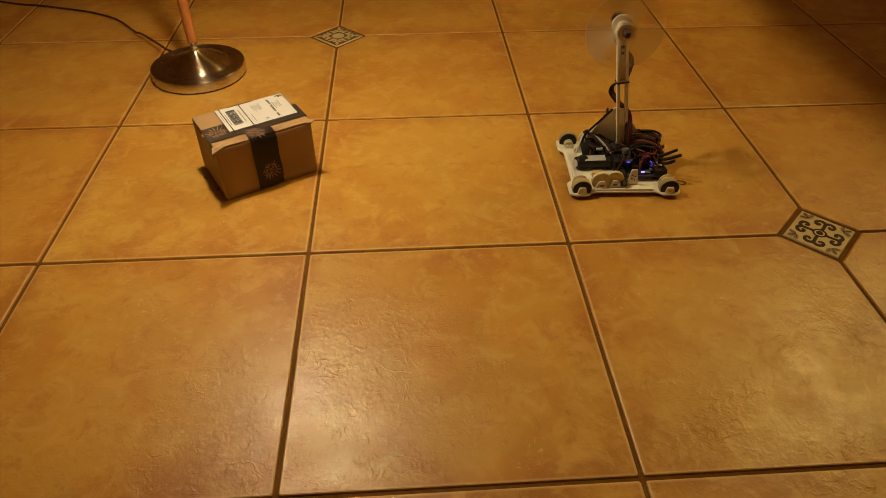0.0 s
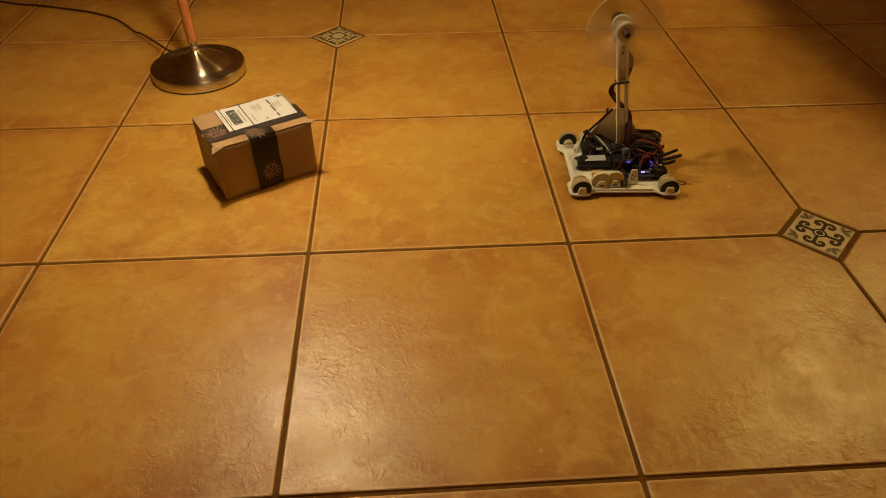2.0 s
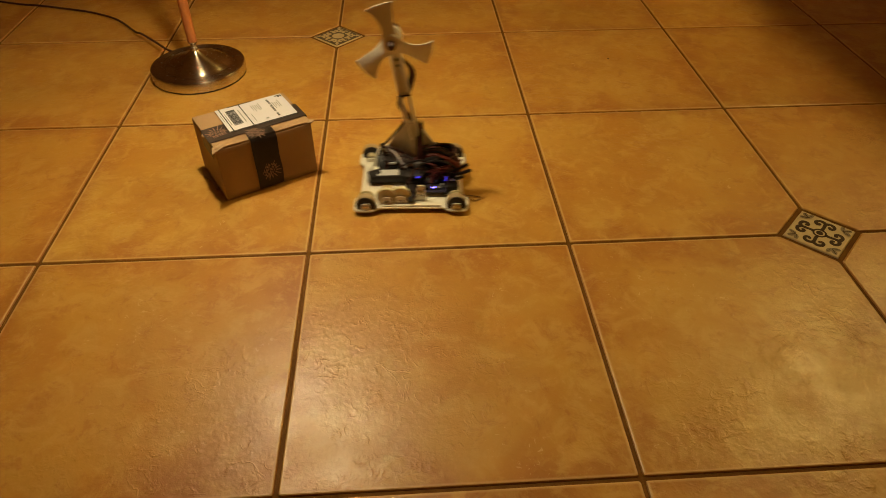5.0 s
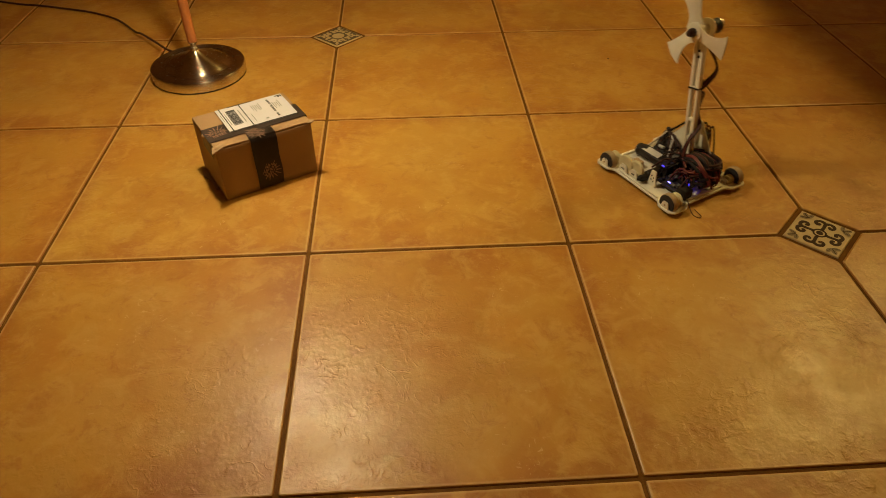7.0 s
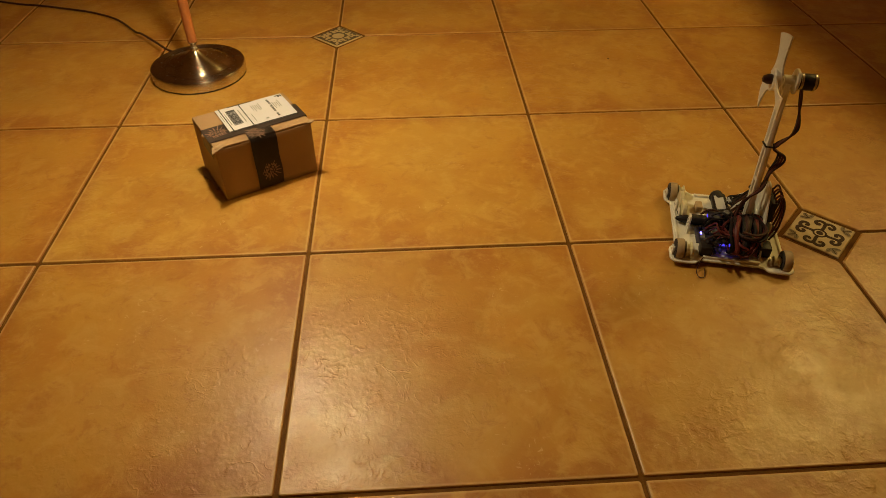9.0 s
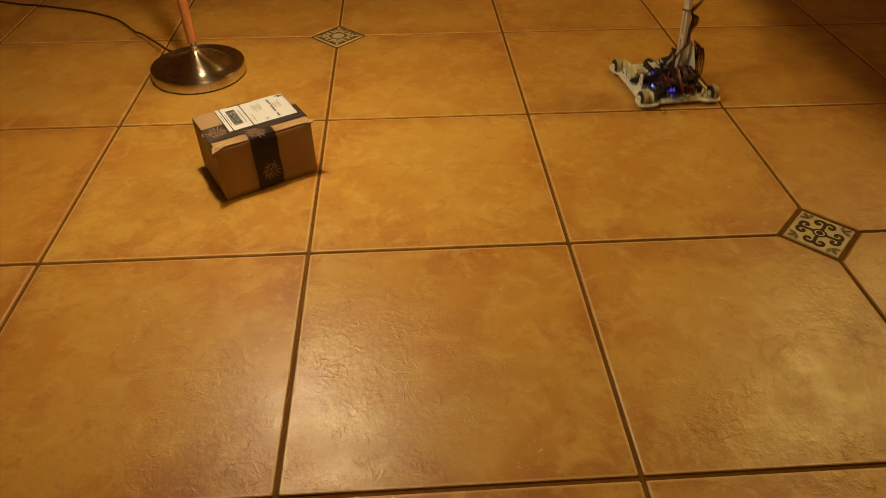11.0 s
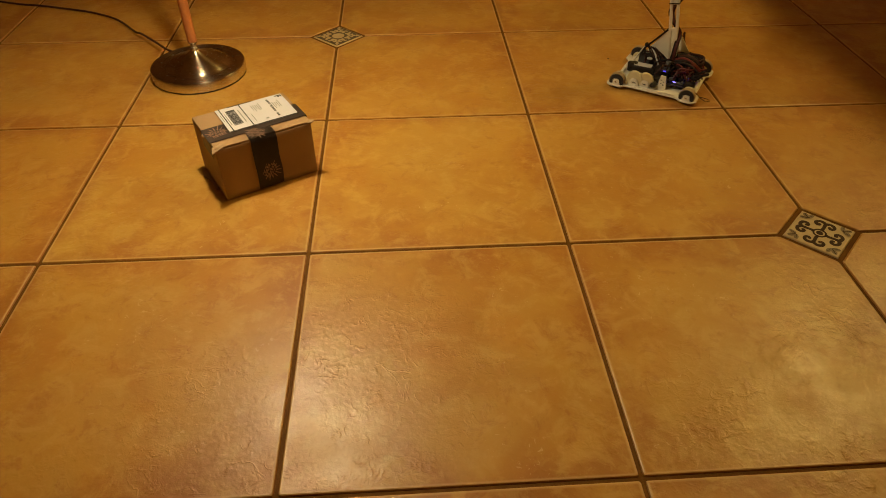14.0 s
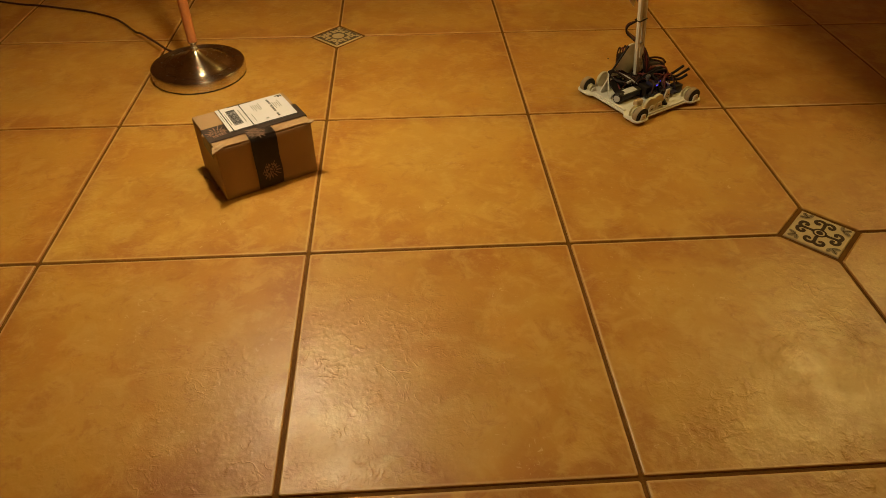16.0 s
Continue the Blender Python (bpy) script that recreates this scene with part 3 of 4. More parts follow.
    part("battery_cap", lathe(bmesh.new(), [(0, -0.014), (0.0125, -0.014), (0.0135, -0.012), (0.0135, 0.008), (0.010, 0.012), (0, 0.012)], 20, Matrix.Translation((-0.080, -0.008, 0.0265)) @ pose(0, 0, 0, 0, -90, 20)), BLACK, rob, "round black battery end")
    part("end_disc", lathe(bmesh.new(), [(0, 0.0136), (0.0075, 0.0136), (0.0085, 0.0128), (0.0085, 0.0110), (0, 0.0110)], 20, Matrix.Translation((-0.080, -0.008, 0.0265)) @ pose(0, 0, 0, 0, -90, 20)), STICKER, rob, "white disc on the battery end")
    part("foam_block", box(bmesh.new(), (-0.050, -0.046, 0.021), (0.022, 0.013, 0.014), 0.002), TAN, rob, "tan foam block")
    part("speed_controller", box(bmesh.new(), (0, 0, 0), (0.044, 0.034, 0.005), 0.0015), BLACK, rob, "black speed controller leaning on the mast foot", pose(-0.052, 0.030, 0.038, 38, -6, 8))
    part("brace", box(bmesh.new(), (0, 0, 0), (0.0030, 0.066, 0.0040), 0.0008), PRINT, rob, "thin white printed brace", pose(-0.078, 0.036, 0.044, 47, 0, -33))
    part("white_plug", box(bmesh.new(), (-0.040, 0.006, 0.052), (0.014, 0.009, 0.006), 0.002), STICKER, rob, "white plug", )
    # receiver and boards
    brd = part("circuit_board", box(bmesh.new(), (0.046, -0.036, 0.024), (0.050, 0.052, 0.0018)), BOARD, rob, "blue circuit board with lit status light")
    for dx, dy, sx, sy, sz in ((-0.01, 0.008, 0.016, 0.014, 0.006), (0.012, 0.012, 0.012, 0.018, 0.009), (0.006, -0.014, 0.02, 0.008, 0.004), (-0.016, -0.016, 0.006, 0.006, 0.008), (0.018, -0.008, 0.006, 0.01, 0.006)):
        part("chip", box(bmesh.new(), (0.046 + dx, -0.036 + dy, 0.025 + sz / 2), (sx, sy, sz), 0.0006), CHIP if sz < 0.0065 else BLACK, brd)
    # extra glow, added for the blue light that falls on the receiver can
    part("status_light", box(bmesh.new(), (0.0135, -0.0418, 0.0475), (0.007, 0.0016, 0.0035), 0.0006), BLUE_GLOW, brd, "lit blue status light")
    part("status_light", box(bmesh.new(), (0.046, -0.052, 0.0285), (0.008, 0.003, 0.0025), 0.0008), BLUE_LED, brd, "lit blue status light")
    part("status_light", box(bmesh.new(), (0.0722, -0.012, 0.0275), (0.0016, 0.020, 0.006), 0.0004), BLUE_GLOW, brd, "lit blue status light")
    for k in range(5):
        part("header_pin", box(bmesh.new(), (0.076 + 0.0015 * (k % 2), -0.052 + k * 0.0085, 0.0155), (0.013, 0.0035, 0.006), 0.0006), CHIP, brd)
    part("electronics_box", box(bmesh.new(), (0.004, -0.012, 0.030), (0.034, 0.044, 0.028), 0.003), BLACK, rob, "black electronics housing")
    part("receiver", box(bmesh.new(), (0.012, -0.028, 0.047), (0.020, 0.026, 0.007), 0.001), BOARD, rob, "blue receiver board")
    part("receiver_can", lathe(bmesh.new(), [(0, 0), (0.007, 0), (0.007, 0.010), (0.006, 0.0115), (0, 0.0115)], 18, Matrix.Translation((0.013, -0.008, 0.0500))), CHIP, rob)
    part("connector", box(bmesh.new(), (0.060, 0.012, 0.040), (0.024, 0.018, 0.014), 0.002), RED_PART, rob, "red power connector")
    part("connector", box(bmesh.new(), (0.038, 0.016, 0.044), (0.016, 0.016, 0.012), 0.002), RED_PART, rob, "red power connector")
    part("servo", box(bmesh.new(), (0.084, -0.046, 0.024), (0.026, 0.022, 0.022), 0.003), BLACK, rob, "black servo")
    part("servo", box(bmesh.new(), (0.066, 0.060, 0.024), (0.026, 0.022, 0.022), 0.003), BLACK, rob, "black servo")
    # mast foot: triangular gusset and two cheeks
    gz = 0.0125
    tri = [(-0.084, 0), (0.086, 0), (0.086, 0.006), (0.012, 0.110), (0.007, 0.114), (-0.008, 0.114), (-0.013, 0.110), (-0.084, 0.010)]
    part("gusset", prism(bmesh.new(), rounded(tri, 0.004), -0.0016, 0.0016, Matrix.Translation((0, 0.052, gz)) @ TURN_Y, 0.0005), PRINT, rob, "white triangular mast gusset")
    lean = math.atan2(POLE_FOOT[0] - HUBX, HUBZ - POLE_FOOT[2])
    mast = Matrix.Translation(POLE_FOOT) @ Matrix.Rotation(-lean, 4, "Y")
    length = (HUBZ - POLE_FOOT[2]) / math.cos(lean)
    for dx in (-0.0085, 0.0085):
        part("mast_rail", box(bmesh.new(), (dx, 0, length / 2 + 0.014), (0.0065, 0.010, length - 0.034), 0.001), PRINT, rob, "white printed mast rail", mast)
    part("mast_web", box(bmesh.new(), (0, 0.003, length * 0.80), (0.011, 0.003, length * 0.36)), PRINT, rob, "", mast)
    for h in (0.40, 0.62):
        part("mast_bridge", box(bmesh.new(), (0, 0, length * h), (0.0225, 0.0085, 0.007), 0.001), PRINT, rob, "", mast)
    # black blocks set on the mast for the shade inside its holes
    for h in (0.865, 0.825):
        part("mast_hole_plug", box(bmesh.new(), (0.0, -0.0002, length * h), (0.0055, 0.0052, 0.004), 0.0005), BLACK, rob, "", mast)
    part("mast_foot", box(bmesh.new(), (0.0, 0.002, 0.022), (0.030, 0.018, 0.044), 0.002), BLACK, rob, "black mast foot", mast)
    part("mast_cheek", prism(bmesh.new(), rounded([(-0.014, 0), (0.014, 0), (0.011, 0.062), (-0.004, 0.085), (-0.011, 0.085)], 0.004), -0.0015, 0.0015, Matrix.Translation((0.012, 0.026, 0.0125)) @ TURN_Y), PRINT, rob, "")
    # motor head behind the mast
    hub_y = 0.030
    head = part("motor_mount", prism(bmesh.new(), rounded([(-0.011, -0.020), (0.011, -0.020), (0.019, -0.004), (0.019, 0.009), (0.009, 0.020), (-0.009, 0.020), (-0.019, 0.009), (-0.019, -0.004)], 0.005), -0.0025, 0.0025, Matrix.Translation((HUBX, hub_y + 0.010, HUBZ)) @ TURN_Y, 0.0008), PRINT, rob, "white printed motor mount")
    part("mount_collar", lathe(bmesh.new(), [(0.003, -0.012), (0.0085, -0.012), (0.0095, -0.010), (0.0095, 0.008), (0.003, 0.008)], 24, Matrix.Translation((HUBX, hub_y - 0.002, HUBZ)) @ TURN_Y), PRINT, head)
    mot = part("propeller_motor", lathe(bmesh.new(), [(0, -0.030), (0.011, -0.030), (0.0135, -0.028), (0.0140, -0.026), (0.0140, -0.003), (0.0125, 0), (0, 0)], 28, Matrix.Translation((HUBX, hub_y + 0.014, HUBZ)) @ TURN_Y), BLACK, rob, "black brushless motor with steel bands")
    for yy in (0.004, 0.025):
        part("motor_band", lathe(bmesh.new(), [(0.0138, -0.0022), (0.0147, -0.0018), (0.0147, 0.0018), (0.0138, 0.0022)], 28, Matrix.Translation((HUBX, hub_y + 0.014 + yy, HUBZ)) @ TURN_Y), MOTOR_STEEL, mot, "bright steel band")
    # motor leads: down behind the mast with a loop, tied twice
    hx = lambda h: POLE_FOOT[0] + (HUBX - POLE_FOOT[0]) * h
    zz = lambda h: POLE_FOOT[2] + (HUBZ - POLE_FOOT[2]) * h
    for k, mat in enumerate((BLACK_WIRE, BROWN_WIRE, LEAD_RED, BROWN_WIRE)):
        o = (k - 1.5) * 0.0032
        p = [(HUBX + o, hub_y + 0.024, HUBZ - 0.012), (HUBX + 0.004 + o, hub_y + 0.030, zz(0.86)), (hx(0.76) + 0.022 + o, hub_y + 0.028 - o, zz(0.75)),
             (hx(0.66) + 0.012 + o, hub_y + 0.010, zz(0.65)), (hx(0.60) + o, hub_y + 0.008, zz(0.60)), (hx(0.54) - 0.012 + o, hub_y + 0.028 + o, zz(0.545)), (hx(0.49) - 0.016 + o, hub_y + 0.030 + o, zz(0.49)),
             (hx(0.44) - 0.006 + o, hub_y + 0.016, zz(0.44)), (hx(0.37) + 0.014 + o, hub_y + 0.004, zz(0.37)), (hx(0.29) + 0.012 + o, hub_y - 0.016 - o, zz(0.28)), (0.018 + o, hub_y - 0.024, 0.064), (0.024 + o * 2, hub_y - 0.03, 0.044)]
        part("motor_lead", tube(bmesh.new(), p, 0.0021, 6, 5), mat, rob, "dark motor lead")
    for h in (0.62,):
        part("cable_tie", box(bmesh.new(), (0, 0.002, length * h), (0.0265, 0.019, 0.0025), 0.0008), BLACK_WIRE, rob, "", mast)
    # wire heap
    rng = random.Random(11)
    for k in range(26):
        mat = (BLACK_WIRE, BLACK_WIRE, RED_WIRE, BLACK_WIRE, BROWN_WIRE)[k % 5] if k < 18 else RED_WIRE
        cx, cy = (0.045, 0.020) if k < 14 else ((0.070, 0.018) if k >= 18 else (-0.035, 0.030))
        n = rng.randint(4, 6)
        a0 = rng.random() * 6.28
        pts = []
        for i in range(n):
            a = a0 + i * (1.0 + 0.5 * rng.random())
            rr = 0.014 + 0.022 * rng.random()
            pts.append((max(-0.09, min(0.105, cx + rr * 1.25 * math.cos(a))), cy + rr * 0.8 * math.sin(a), 0.030 + 0.032 * rng.random()))
        part("wire", tube(bmesh.new(), pts, 0.0015 + 0.0008 * rng.random(), 6, 5), mat, rob)
    for k in range(46):
        cx, cy = 0.004 + 0.082 * rng.random(), -0.030 + 0.068 * rng.random()
        a, ln, top = rng.random() * 6.28, 0.016 + 0.020 * rng.random(), 0.040 + 0.020 * rng.random()
        dx, dy, w = ln * math.cos(a), ln * math.sin(a), 0.012 * (rng.random() - 0.5)
        pts = [(cx - dx, cy - dy, 0.024 + 0.012 * rng.random()), (cx - 0.5 * dx + w, cy - 0.5 * dy - w, top), (cx - w, cy + w, top + 0.006 * rng.random()), (cx + 0.55 * dx + w, cy + 0.55 * dy, top - 0.006), (cx + dx, cy + dy, 0.022 + 0.012 * rng.random())]
        pts = [(max(-0.085, min(0.104, x)), max(-0.060, min(0.048, y)), z) for x, y, z in pts]
        red = cx > 0.035 and rng.random() < 0.55
        part("wire", tube(bmesh.new(), pts, 0.0013 + 0.0009 * rng.random(), 6, 4), RED_WIRE if red else (BLACK_WIRE, BROWN_WIRE, BLACK_WIRE)[k % 3], rob)
    # thick sleeved bundles humped over the boards beside the mast
    for k in range(9):
        y, up = -0.006 + 0.0062 * k, 0.012 * math.sin(math.pi * (k + 1) / 10)
        w = 0.004 * math.sin(2.3 * k)
        pts = [(0.012 + w, y * 0.5 + 0.016, 0.038), (0.026, y + 0.004, 0.050 + up), (0.050 + w, y, 0.060 + up), (0.076, y - 0.003 + w, 0.054 + up), (0.096 - w, y * 0.7, 0.038), (0.090, y * 0.5 - 0.006, 0.026)]
        part("cable_bundle", tube(bmesh.new(), pts, 0.0046 if k % 3 else 0.0034, 8, 5), (BLACK_WIRE, BLACK_WIRE, RED_WIRE, BLACK_WIRE, BROWN_WIRE)[k % 5], rob, "dark sleeved cable bundle")
    for k in range(5):
        t = 0.9 + k * 0.05
        ring = [(0.055 + 0.038 * t * math.cos(a * 0.9), 0.036 + 0.017 * t * math.sin(a * 0.9), 0.053 + 0.003 * k + 0.004 * math.sin(a * 2 + k)) for a in range(8)]
        part("cable_loop", tube(bmesh.new(), ring, 0.0023, 6, 5), RED_WIRE if k == 3 else BLACK_WIRE, rob)
    for k in range(9):
        a0, tilt = 0.7 * k, 0.006 * math.sin(1.7 * k)
        ring = [(0.060 + (0.030 + 0.002 * (k % 3)) * math.cos(a0 + i * 0.75), 0.024 + (0.020 + 0.001 * k) * math.sin(a0 + i * 0.75), 0.044 + 0.0030 * k + tilt * math.cos(a0 + i * 0.75)) for i in range(8)]
        part("cable_loop", tube(bmesh.new(), ring, 0.0027, 6, 5), (RED_WIRE, BLACK_WIRE, BROWN_WIRE)[k % 3], rob)
    for k, (dy, dz, ln) in enumerate(((0.004, 0.004, 0.116), (-0.010, 0.0, 0.122), (-0.020, -0.008, 0.106))):
        part("cable_end", tube(bmesh.new(), [(0.066, -0.004 + dy * 0.3, 0.036), (0.092, -0.020 + dy, 0.046 + dz * 0.4), (ln, -0.034 + dy, 0.066 + dz)], 0.0034, 8, 5), BLACK_WIRE, rob, "black cable end sticking out")
    for k in range(8):
        pts = [(-0.060 + 0.003 * k, 0.044 - 0.001 * k, 0.068 + 0.002 * (k % 2)), (-0.052 + 0.007 * k, 0.033, 0.066 - 0.0025 * k), (-0.040 + 0.007 * k, 0.018 - 0.001 * k, 0.055 - 0.001 * k), (-0.026 + 0.005 * k, 0.008 - 0.002 * k, 0.044), (-0.012 + 0.003 * k, -0.006 - 0.002 * k, 0.034)]
        part("wire", tube(bmesh.new(), pts, 0.0019, 6, 5), STICKER if k == 2 else (BLACK_WIRE, BROWN_WIRE)[k % 2], rob)
    part("spare_controller", box(bmesh.new(), (0.0, 0.064, 0.078), (0.052, 0.012, 0.044), 0.002), BLACK, rob, "black controller behind the gusset")
    for k in range(5):
        part("wire", tube(bmesh.new(), [(-0.02 + k * 0.010, 0.066, 0.098), (-0.018 + k * 0.010, 0.074, 0.112 - 0.003 * (k % 2)), (-0.012 + k * 0.009, 0.084, 0.088), (-0.01 + k * 0.012, 0.080, 0.050), (0.0 + k * 0.010, 0.072, 0.026)], 0.0019, 6, 5), RED_WIRE if k % 2 else BROWN_WIRE, rob)
    part("lead_bundle", tube(bmesh.new(), [(-0.014, 0.049, 0.124), (-0.040, 0.049, 0.092), (-0.064, 0.047, 0.064), (-0.072, 0.040, 0.046)], 0.0026, 7, 5), BLACK_WIRE, rob)
    part("plug_stub", lathe(bmesh.new(), [(0, -0.008), (0.0042, -0.008), (0.0048, 0.006), (0, 0.008)], 12, Matrix.Translation((-0.064, 0.046, 0.070)) @ pose(0, 0, 0, 50, 20, 0)), BLACK, rob)
    part("antenna_wire", tube(bmesh.new(), [(0.088, -0.04, 0.018), (0.104, -0.052, 0.014), (0.128, -0.062, 0.004), (0.142, -0.058, 0.002), (0.140, -0.049, 0.002), (0.118, -0.046, 0.003)], 0.0009, 5, 5), BROWN_WIRE, rob)

    # propeller: three blades that widen to a straight tip
    prop = part("propeller", lathe(bmesh.new(), [(0, -0.006), (0.0165, -0.006), (0.0185, -0.004), (0.0185, 0.004), (0.0165, 0.006), (0, 0.006)], 28, TURN_Y), PRINT, rob, "white printed three-blade propeller", pose(HUBX, 0.008, HUBZ))
    for k in range(3):
        bm = bmesh.new()
        rows = []
        for i in range(9):
            t = i / 8
            r = 0.010 + 0.066 * t
            w = 0.0098 + 0.0075 * (1 - t) ** 5 + 0.0160 * t ** 2.2
            tw = radians(17 - 11 * t)
            sweep = 0.004 * math.sin(math.pi * t)
            row = []
            for s in (-1, -0.5, 0, 0.5, 1):
                u = s * w * (1.0 if i < 8 else 0.97)
                row.append((u * math.cos(tw) + sweep, u * math.sin(tw) - 0.0015 * (1 - s * s), r - (0.003 * s * s if i == 8 else 0)))
            rows.append(row)
        up = [[bm.verts.new((x, y - 0.0013, z)) for x, y, z in row] for row in rows]
        lo = [[bm.verts.new((x, y + 0.0013, z)) for x, y, z in row] for row in rows]
        for a, c, flip in ((up, up, 0), (lo, lo, 1)):
            for i in range(8):
                for j in range(4):
                    f = (a[i][j], a[i][j + 1], a[i + 1][j + 1], a[i + 1][j])
                    bm.faces.new(f if not flip else f[::-1])
        for i in range(8):
            bm.faces.new((up[i][0], up[i + 1][0], lo[i + 1][0], lo[i][0]))
            bm.faces.new((up[i][4], lo[i][4], lo[i + 1][4], up[i + 1][4]))
        for j in range(4):
            bm.faces.new((up[8][j], up[8][j + 1], lo[8][j + 1], lo[8][j]))
            bm.faces.new((up[0][j], lo[0][j], lo[0][j + 1], up[0][j + 1]))
        part("blade", bm, PRINT, prop, "", pose(0, 0, 0, 0, 120 * k, 0))
    part("spinner", lathe(bmesh.new(), [(0, 0.004), (0.0075, 0.004), (0.0086, 0.008), (0.0082, 0.014), (0.0055, 0.020), (0, 0.0225)], 20, TURN_Y), SPINNER, prop, "dark red-brown domed spinner nut")
    return rob, prop, wheels


robot, propeller, robot_wheels = build_robot()


# ---- floor tiles ----
def tile_mesh(mask):
    """A tile with bevelled rim; mask names the corners cut away for a diamond inset."""
    h, cut = TILE / 2 - 0.0032, 0.0835 - 0.0032
    corners = []
    for k, (sx, sy) in enumerate(((-1, -1), (1, -1), (1, 1), (-1, 1))):
        if mask >> k & 1:
            a, c = (sx * h, sy * (h - cut)), (sx * (h - cut), sy * h)
            corners += [a, c] if k in (0, 2) else [c, a]
        else:
            corners.append((sx * h, sy * h))
    pts = rounded(corners, 0.004, 2)
    bm = bmesh.new()
    def ring(off, z):
        out = []
        for x, y in pts:
            v = Vector((x, y))
            s = 1 - off / v.length
            out.append(bm.verts.new((x * s, y * s, z)))
        return out
    rings = [ring(0, -0.008), ring(0, -0.0022), ring(0.0012, -0.0007), ring(0.0035, 0.0)]
    n = len(pts)
    for a, c in zip(rings, rings[1:]):
        for i in range(n):
            bm.faces.new((a[i], a[(i + 1) % n], c[(i + 1) % n], c[i]))
    bm.faces.new(rings[-1])
    return mesh_of("tile", bm, TILE_MAT, 4)


def inset_mesh():
    h = 0.0565 - 0.0042
    bm = bmesh.new()
    rings = [[bm.verts.new((sx * (h - o), sy * (h - o), z)) for sx, sy in ((-1, -1), (1, -1), (1, 1), (-1, 1))] for o, z in ((0, -0.008), (0, -0.0022), (0.001, -0.0006), (0.0025, 0.0))]
    for a, c in zip(rings, rings[1:]):
        for i in range(4):
            bm.faces.new((a[i], a[(i + 1) % 4], c[(i + 1) % 4], c[i]))
    bm.faces.new(rings[-1])
    return mesh_of("inset_tile", bm, CREAM_TILE, 4)


def blot(bm, c, r, z, n=10, squash=1.0, turn=0.0):
    """A small flat spot of glaze."""
    pts = []
    for k in range(n):
        p = Matrix.Rotation(turn, 2) @ Vector((r * math.cos(2 * math.pi * k / n), squash * r * math.sin(2 * math.pi * k / n)))
        pts.append(bm.verts.new((c[0] + p.x, c[1] + p.y, z)))
    bm.faces.new(pts)


def scroll_pattern():
    """Four anchor-shaped scrolls with curled, swollen ends round a ringed eye."""
    bm = bmesh.new()
    z0, z1 = -0.0002, 0.0005
    for k in range(4):
        rot = Matrix.Rotation(k * math.pi / 2, 2)
        ribbon(bm, [tuple(rot @ Vector(p)) for p in ((0.0110, 0.0), (0.0190, -0.0008), (0.0300, 0.0), (0.0350, 0.0))], 0.0066, z0, z1 + 0.0001, 3)
        for mirror in (1, -1):
            pts = [(0.0350, -0.0010), (0.0390, 0.0045), (0.0400, 0.0100), (0.0375, 0.0155), (0.0325, 0.0178), (0.0275, 0.0160), (0.0262, 0.0115), (0.0285, 0.0090)]
            ribbon(bm, [tuple(rot @ Vector((x, mirror * y))) for x, y in pts], 0.0076, z0, z1 + (0.0001 if mirror > 0 else 0), 4, 0.8)
            blot(bm, rot @ Vector((0.0285, mirror * 0.0098)), 0.0036, z1 + 0.0002)
    ring = [(0.0115 * math.cos(i * math.pi / 8), 0.0115 * math.sin(i * math.pi / 8)) for i in range(17)]
    ribbon(bm, ring, 0.0034, z0, z1 + 0.0001, 2)
    blot(bm, (0, 0), 0.0066, z1, 16)
    return bm


def leaf_pattern():
    """Three-lobed leaves that point into the corners of the inset."""
    bm = bmesh.new()
    for k in range(4):
        rot = Matrix.Rotation(k * math.pi / 2, 2)
        for n, (a, ln) in enumerate(((45, 0.0088), (108, 0.0080), (-18, 0.0080))):
            d = Vector((math.cos(radians(a)), math.sin(radians(a))))
            c = rot @ (Vector((0.0335, 0.0335)) + d * (ln + 0.0006))
            blot(bm, c, ln, 0.0006 + 0.0003 * n, 12, 0.56, radians(a) + k * math.pi / 2)
    return bm


def leaf_vein_pattern():
    """Dark veins and stalks of the corner leaves."""
    bm = bmesh.new()
    for k in range(4):
        rot = Matrix.Rotation(k * math.pi / 2, 2)
        for a, ln in ((45, 0.0165), (108, 0.0135), (-18, 0.0135)):
            d = Vector((math.cos(radians(a)), math.sin(radians(a))))
            o = Vector((0.0335, 0.0335))
            ribbon(bm, [tuple(rot @ (o + d * 0.001)), tuple(rot @ (o + d * ln))], 0.0014, 0.0002, 0.0015, 1, 0.4)
    return bm


def rosette_ground():
    """Dark olive ground of the worn far inset."""
    return prism(bmesh.new(), rounded([(-0.0490, -0.0490), (0.0490, -0.0490), (0.0490, 0.0490), (-0.0490, 0.0490)], 0.003), -0.0002, 0.0004)


def rosette_pattern():
    """Cream eye, star flowers in the corners and paired petals along the sides, on the olive ground."""
    bm = bmesh.new()
    z = 0.0008
    blot(bm, (0, 0), 0.0185, z, 20)
    for k in range(4):
        a = k * math.pi / 2 + math.pi / 4
        c = Vector((0.0385 * math.cos(a), 0.0385 * math.sin(a)))
        for j in range(5):
            q = a + j * 2 * math.pi / 5
            blot(bm, c + Vector((math.cos(q), math.sin(q))) * 0.0088, 0.0068, z + 0.0001 * j, 8, 0.66, q)
        blot(bm, c * 1.50, 0.0085, z, 3, 1.0, a)
        b = k * math.pi / 2
        d, e = Vector((math.cos(b), math.sin(b))), Vector((-math.sin(b), math.cos(b)))
        for side in (-1, 1):
            blot(bm, d * 0.0300 + e * side * 0.0090, 0.0088, z, 10, 0.66, b + side * 0.5)
            blot(bm, d * 0.0405 + e * side * 0.0075, 0.0058, z, 8, 0.60, b + math.pi / 2)
    return bm


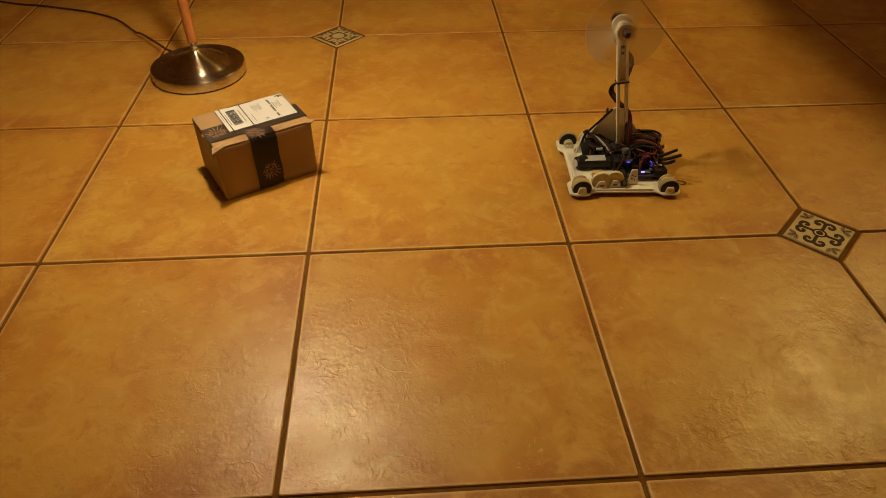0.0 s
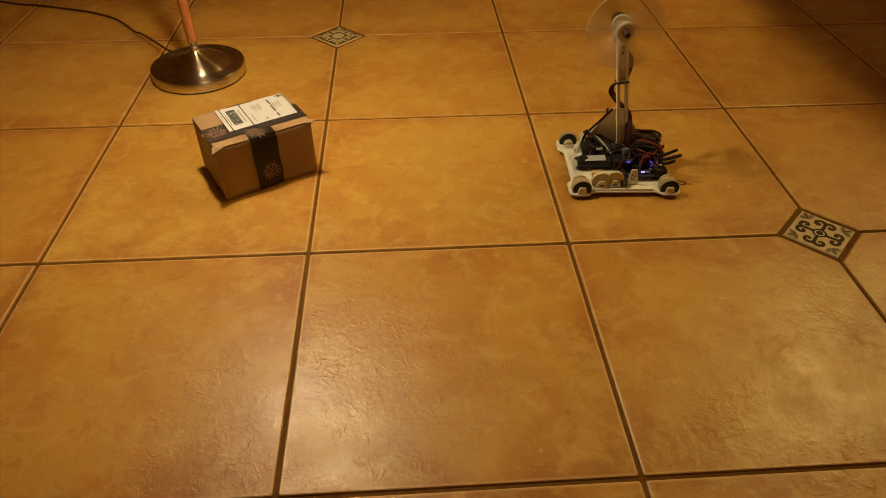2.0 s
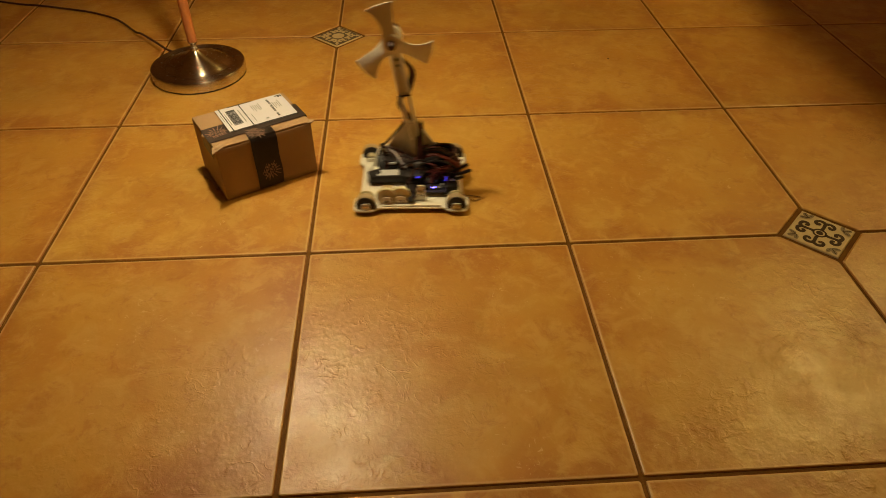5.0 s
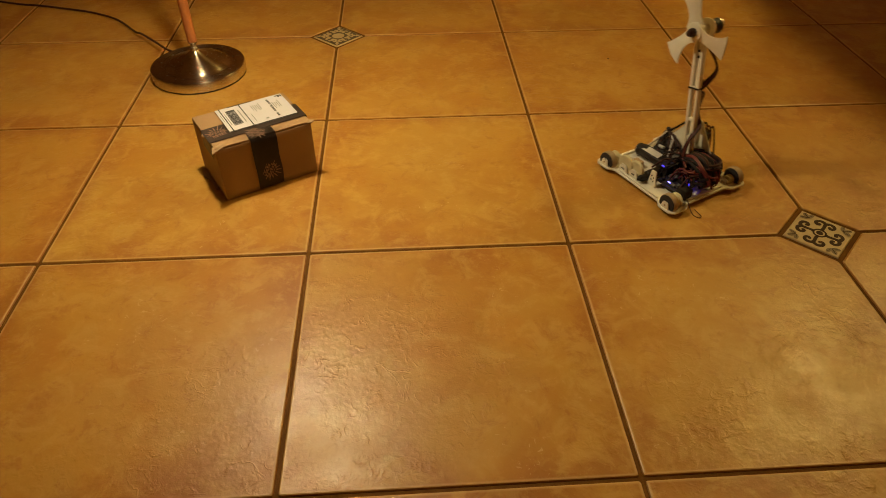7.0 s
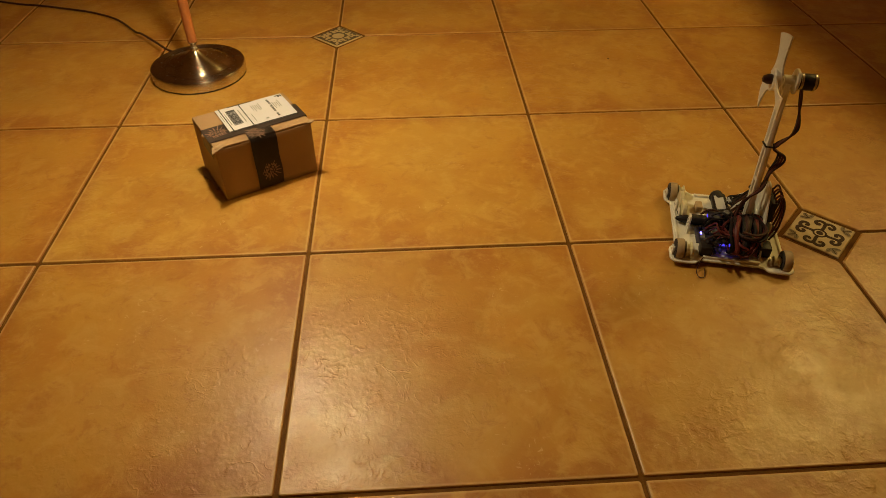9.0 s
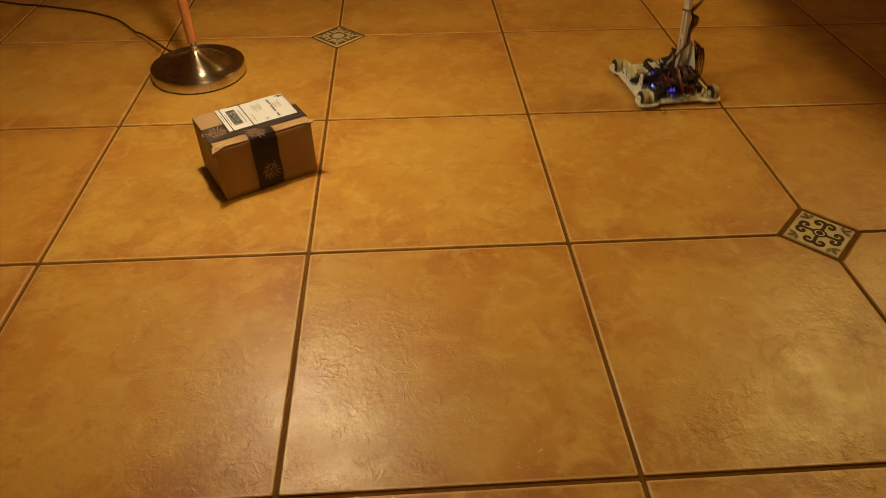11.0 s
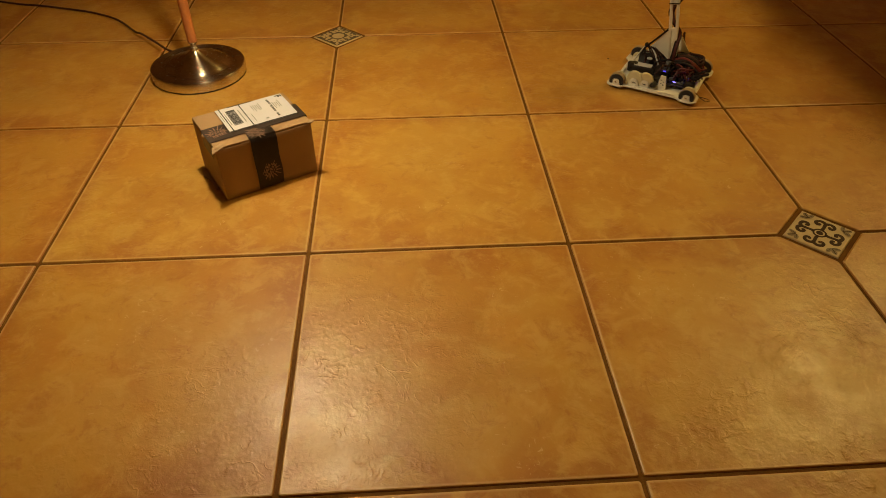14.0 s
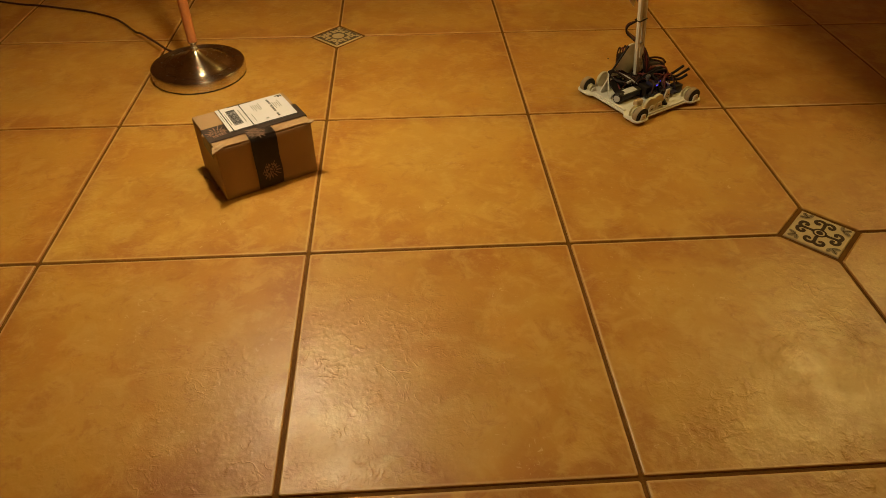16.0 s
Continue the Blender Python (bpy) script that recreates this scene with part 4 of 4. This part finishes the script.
# set tile tones, darkest and reddest in the left columns: (column, row): tone, redness
TILE_TONES = {(0, 0): (0.90, 0.07), (-1, 0): (0.90, 0.08), (-1, 1): (0.88, 0.10), (0, 1): (0.98, 0.01), (-1, 2): (0.90, 0.09), (-2, 3): (0.86, 0.10),
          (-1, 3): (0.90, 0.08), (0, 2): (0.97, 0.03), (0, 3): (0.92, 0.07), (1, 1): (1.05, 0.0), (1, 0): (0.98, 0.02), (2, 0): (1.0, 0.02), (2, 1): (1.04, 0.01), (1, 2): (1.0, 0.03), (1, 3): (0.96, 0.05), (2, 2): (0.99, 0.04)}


def lay_floor():
    rng = random.Random(8)
    def inset_at(i, j):
        return i % 2 == 1 and j % 2 == 1 and (i + j) % 4 == 0
    meshes = {}
    for i in range(-5, 9):
        for j in range(-5, 8):
            mask = sum(1 << k for k, (di, dj) in enumerate(((0, 0), (1, 0), (1, 1), (0, 1))) if inset_at(i + di, j + dj))
            if mask not in meshes:
                meshes[mask] = tile_mesh(mask)
            ob = new("tile", meshes[mask])
            ob.parent = floor
            ob.matrix_basis = Matrix.Translation(((i + 0.5) * TILE, (j + 0.5) * TILE, 0))
            v, r = TILE_TONES.get((i, j), (rng.uniform(0.94, 1.04), rng.uniform(0.0, 0.06)))
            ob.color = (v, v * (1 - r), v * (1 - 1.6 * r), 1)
    base = inset_mesh()
    scroll, leaves, veins = mesh_of("ornament", scroll_pattern(), ORN_BLACK), mesh_of("leaf_ornament", leaf_pattern(), ORN_GREY), mesh_of("leaf_vein", leaf_vein_pattern(), ORN_BLACK)
    ground, rose = mesh_of("ornament_ground", rosette_ground(), ORN_OLIVE), mesh_of("flower_ornament", rosette_pattern(), CREAM_TILE)
    for i in range(-5, 9):
        for j in range(-5, 8):
            if not inset_at(i, j):
                continue
            ob = new("inset_tile", base)
            ob.parent = floor
            ob.matrix_basis = pose(i * TILE, j * TILE, 0, 0, 0, 45)
            tagged(ob, "cream decorated diamond inset tile")
            for me in ((ground, rose) if i == 1 else (scroll, leaves, veins)):
                o = new(me.name.split(".")[0], me)
                o.parent = ob


lay_floor()


# ---- what moves ----
ROBOT_ROWS = [
    (0.0, 1.1519, 0.7423, -2.6), (2.5, 1.1519, 0.7423, -2.6), (2.65, 1.1510, 0.7423, -2.5), (2.8, 1.1400, 0.7425, -2.1), (3.0, 1.0926, 0.7431, -0.8),
    (3.15, 1.0840, 0.7428, -0.5), (3.5, 1.0826, 0.7421, -0.4), (3.6, 1.0780, 0.7418, -0.2), (3.8, 1.0390, 0.7390, 0.6), (4.0, 0.9335, 0.7311, 2.0),
    (4.1, 0.8690, 0.7260, 2.4), (4.2, 0.7948, 0.7195, 2.8), (4.4, 0.6920, 0.7120, 2.6), (4.6, 0.6600, 0.7110, 1.0), (4.9, 0.6800, 0.7120, -2.0),
    (5.4, 0.8600, 0.7210, -5.0), (5.9, 1.0600, 0.7290, -10.5), (6.3, 1.1573, 0.7314, -22.4), (6.5, 1.1952, 0.7302, -34.5), (7.0, 1.2640, 0.7128, -62.8),
    (7.5, 1.2903, 0.6914, -75.2), (8.0, 1.3043, 0.6571, -84.9), (8.5, 1.3194, 0.5927, -97.5), (9.0, 1.3088, 0.5122, -104.2), (9.2, 1.3091, 0.5121, -104.3),
    (9.6, 1.3100, 0.5200, -104.0), (10.1, 1.3200, 0.6600, -100.5), (10.6, 1.3480, 0.9200, -92.5), (11.0, 1.3790, 1.1250, -84.0), (11.3, 1.3936, 1.2121, -77.8),
    (11.5, 1.3841, 1.2349, -73.4), (12.0, 1.3803, 1.2424, -72.0), (12.5, 1.3803, 1.2424, -72.0), (13.0, 1.3755, 1.2231, -63.1), (13.5, 1.3761, 1.1984, -51.7),
    (14.0, 1.3839, 1.1574, -33.0), (14.5, 1.3599, 1.1229, -6.4), (15.0, 1.3070, 1.0982, 11.0), (15.5, 1.2995, 1.0795, 23.8), (16.0, 1.2975, 1.0690, 29.2)]


def rolled(sy):
    """How far a wheel on side sy has turned, in degrees, at each row."""
    total, out = 0.0, [(0.0, 0.0)]
    for (t0, x0, y0, a0), (t1, x1, y1, a1) in zip(ROBOT_ROWS, ROBOT_ROWS[1:]):
        a = radians((a0 + a1) / 2)
        ahead = (x1 - x0) * math.cos(a) + (y1 - y0) * math.sin(a) - radians(a1 - a0) * sy * 0.0945
        total += math.degrees(ahead / WHEEL_R)
        out.append((t1, total))
    return out


def motions():
    walk(robot, [(t, pose(x, y, 0, 0, 0, a)) for t, x, y, a in ROBOT_ROWS])
    # the propeller races, then beats against the shutter and seems to stand
    rows, angle = [], 0.0
    for k in range(0, 67):
        rows.append((k / FPS, angle))
        angle += 89.0
    steps = [89.0 * 0.94 ** k for k in range(1, 24)]
    end = angle + sum(steps)
    slack = (end - 58.0) % 120.0          # taken off evenly, so that it comes to 58 degrees
    for k, step in enumerate(steps):
        rows.append(((67 + k) / FPS, angle))
        angle += step - slack / len(steps)
    rows.append((3.0, angle))
    hold = angle + 46.0
    rows += [(3.1, angle + 5.0), (3.2, angle + 7.0), (3.4, hold), (4.2, hold - 1.0), (5.2, hold), (6.3, hold - 1.0), (7.0, hold - 9.0), (8.0, hold - 12.0), (9.2, hold + 4.0), (11.3, hold + 14.0), (16.0, hold + 10.0)]
    walk(propeller, [(t, pose(HUBX, 0.008, HUBZ, 0, a, 0)) for t, a in rows])
    for w in robot_wheels:
        x, y, z = w.location
        turn = rolled(1 if y > 0 else -1)
        fine = []
        for (t0, a0), (t1, a1) in zip(turn, turn[1:]):
            n = max(1, math.ceil(abs(a1 - a0) / 70.0))
            fine += [(t0 + (t1 - t0) * i / n, a0 + (a1 - a0) * i / n) for i in range(n)]
        fine.append(turn[-1])
        walk(w, [(t, pose(x, y, z, 0, a, 0)) for t, a in fine])


motions()
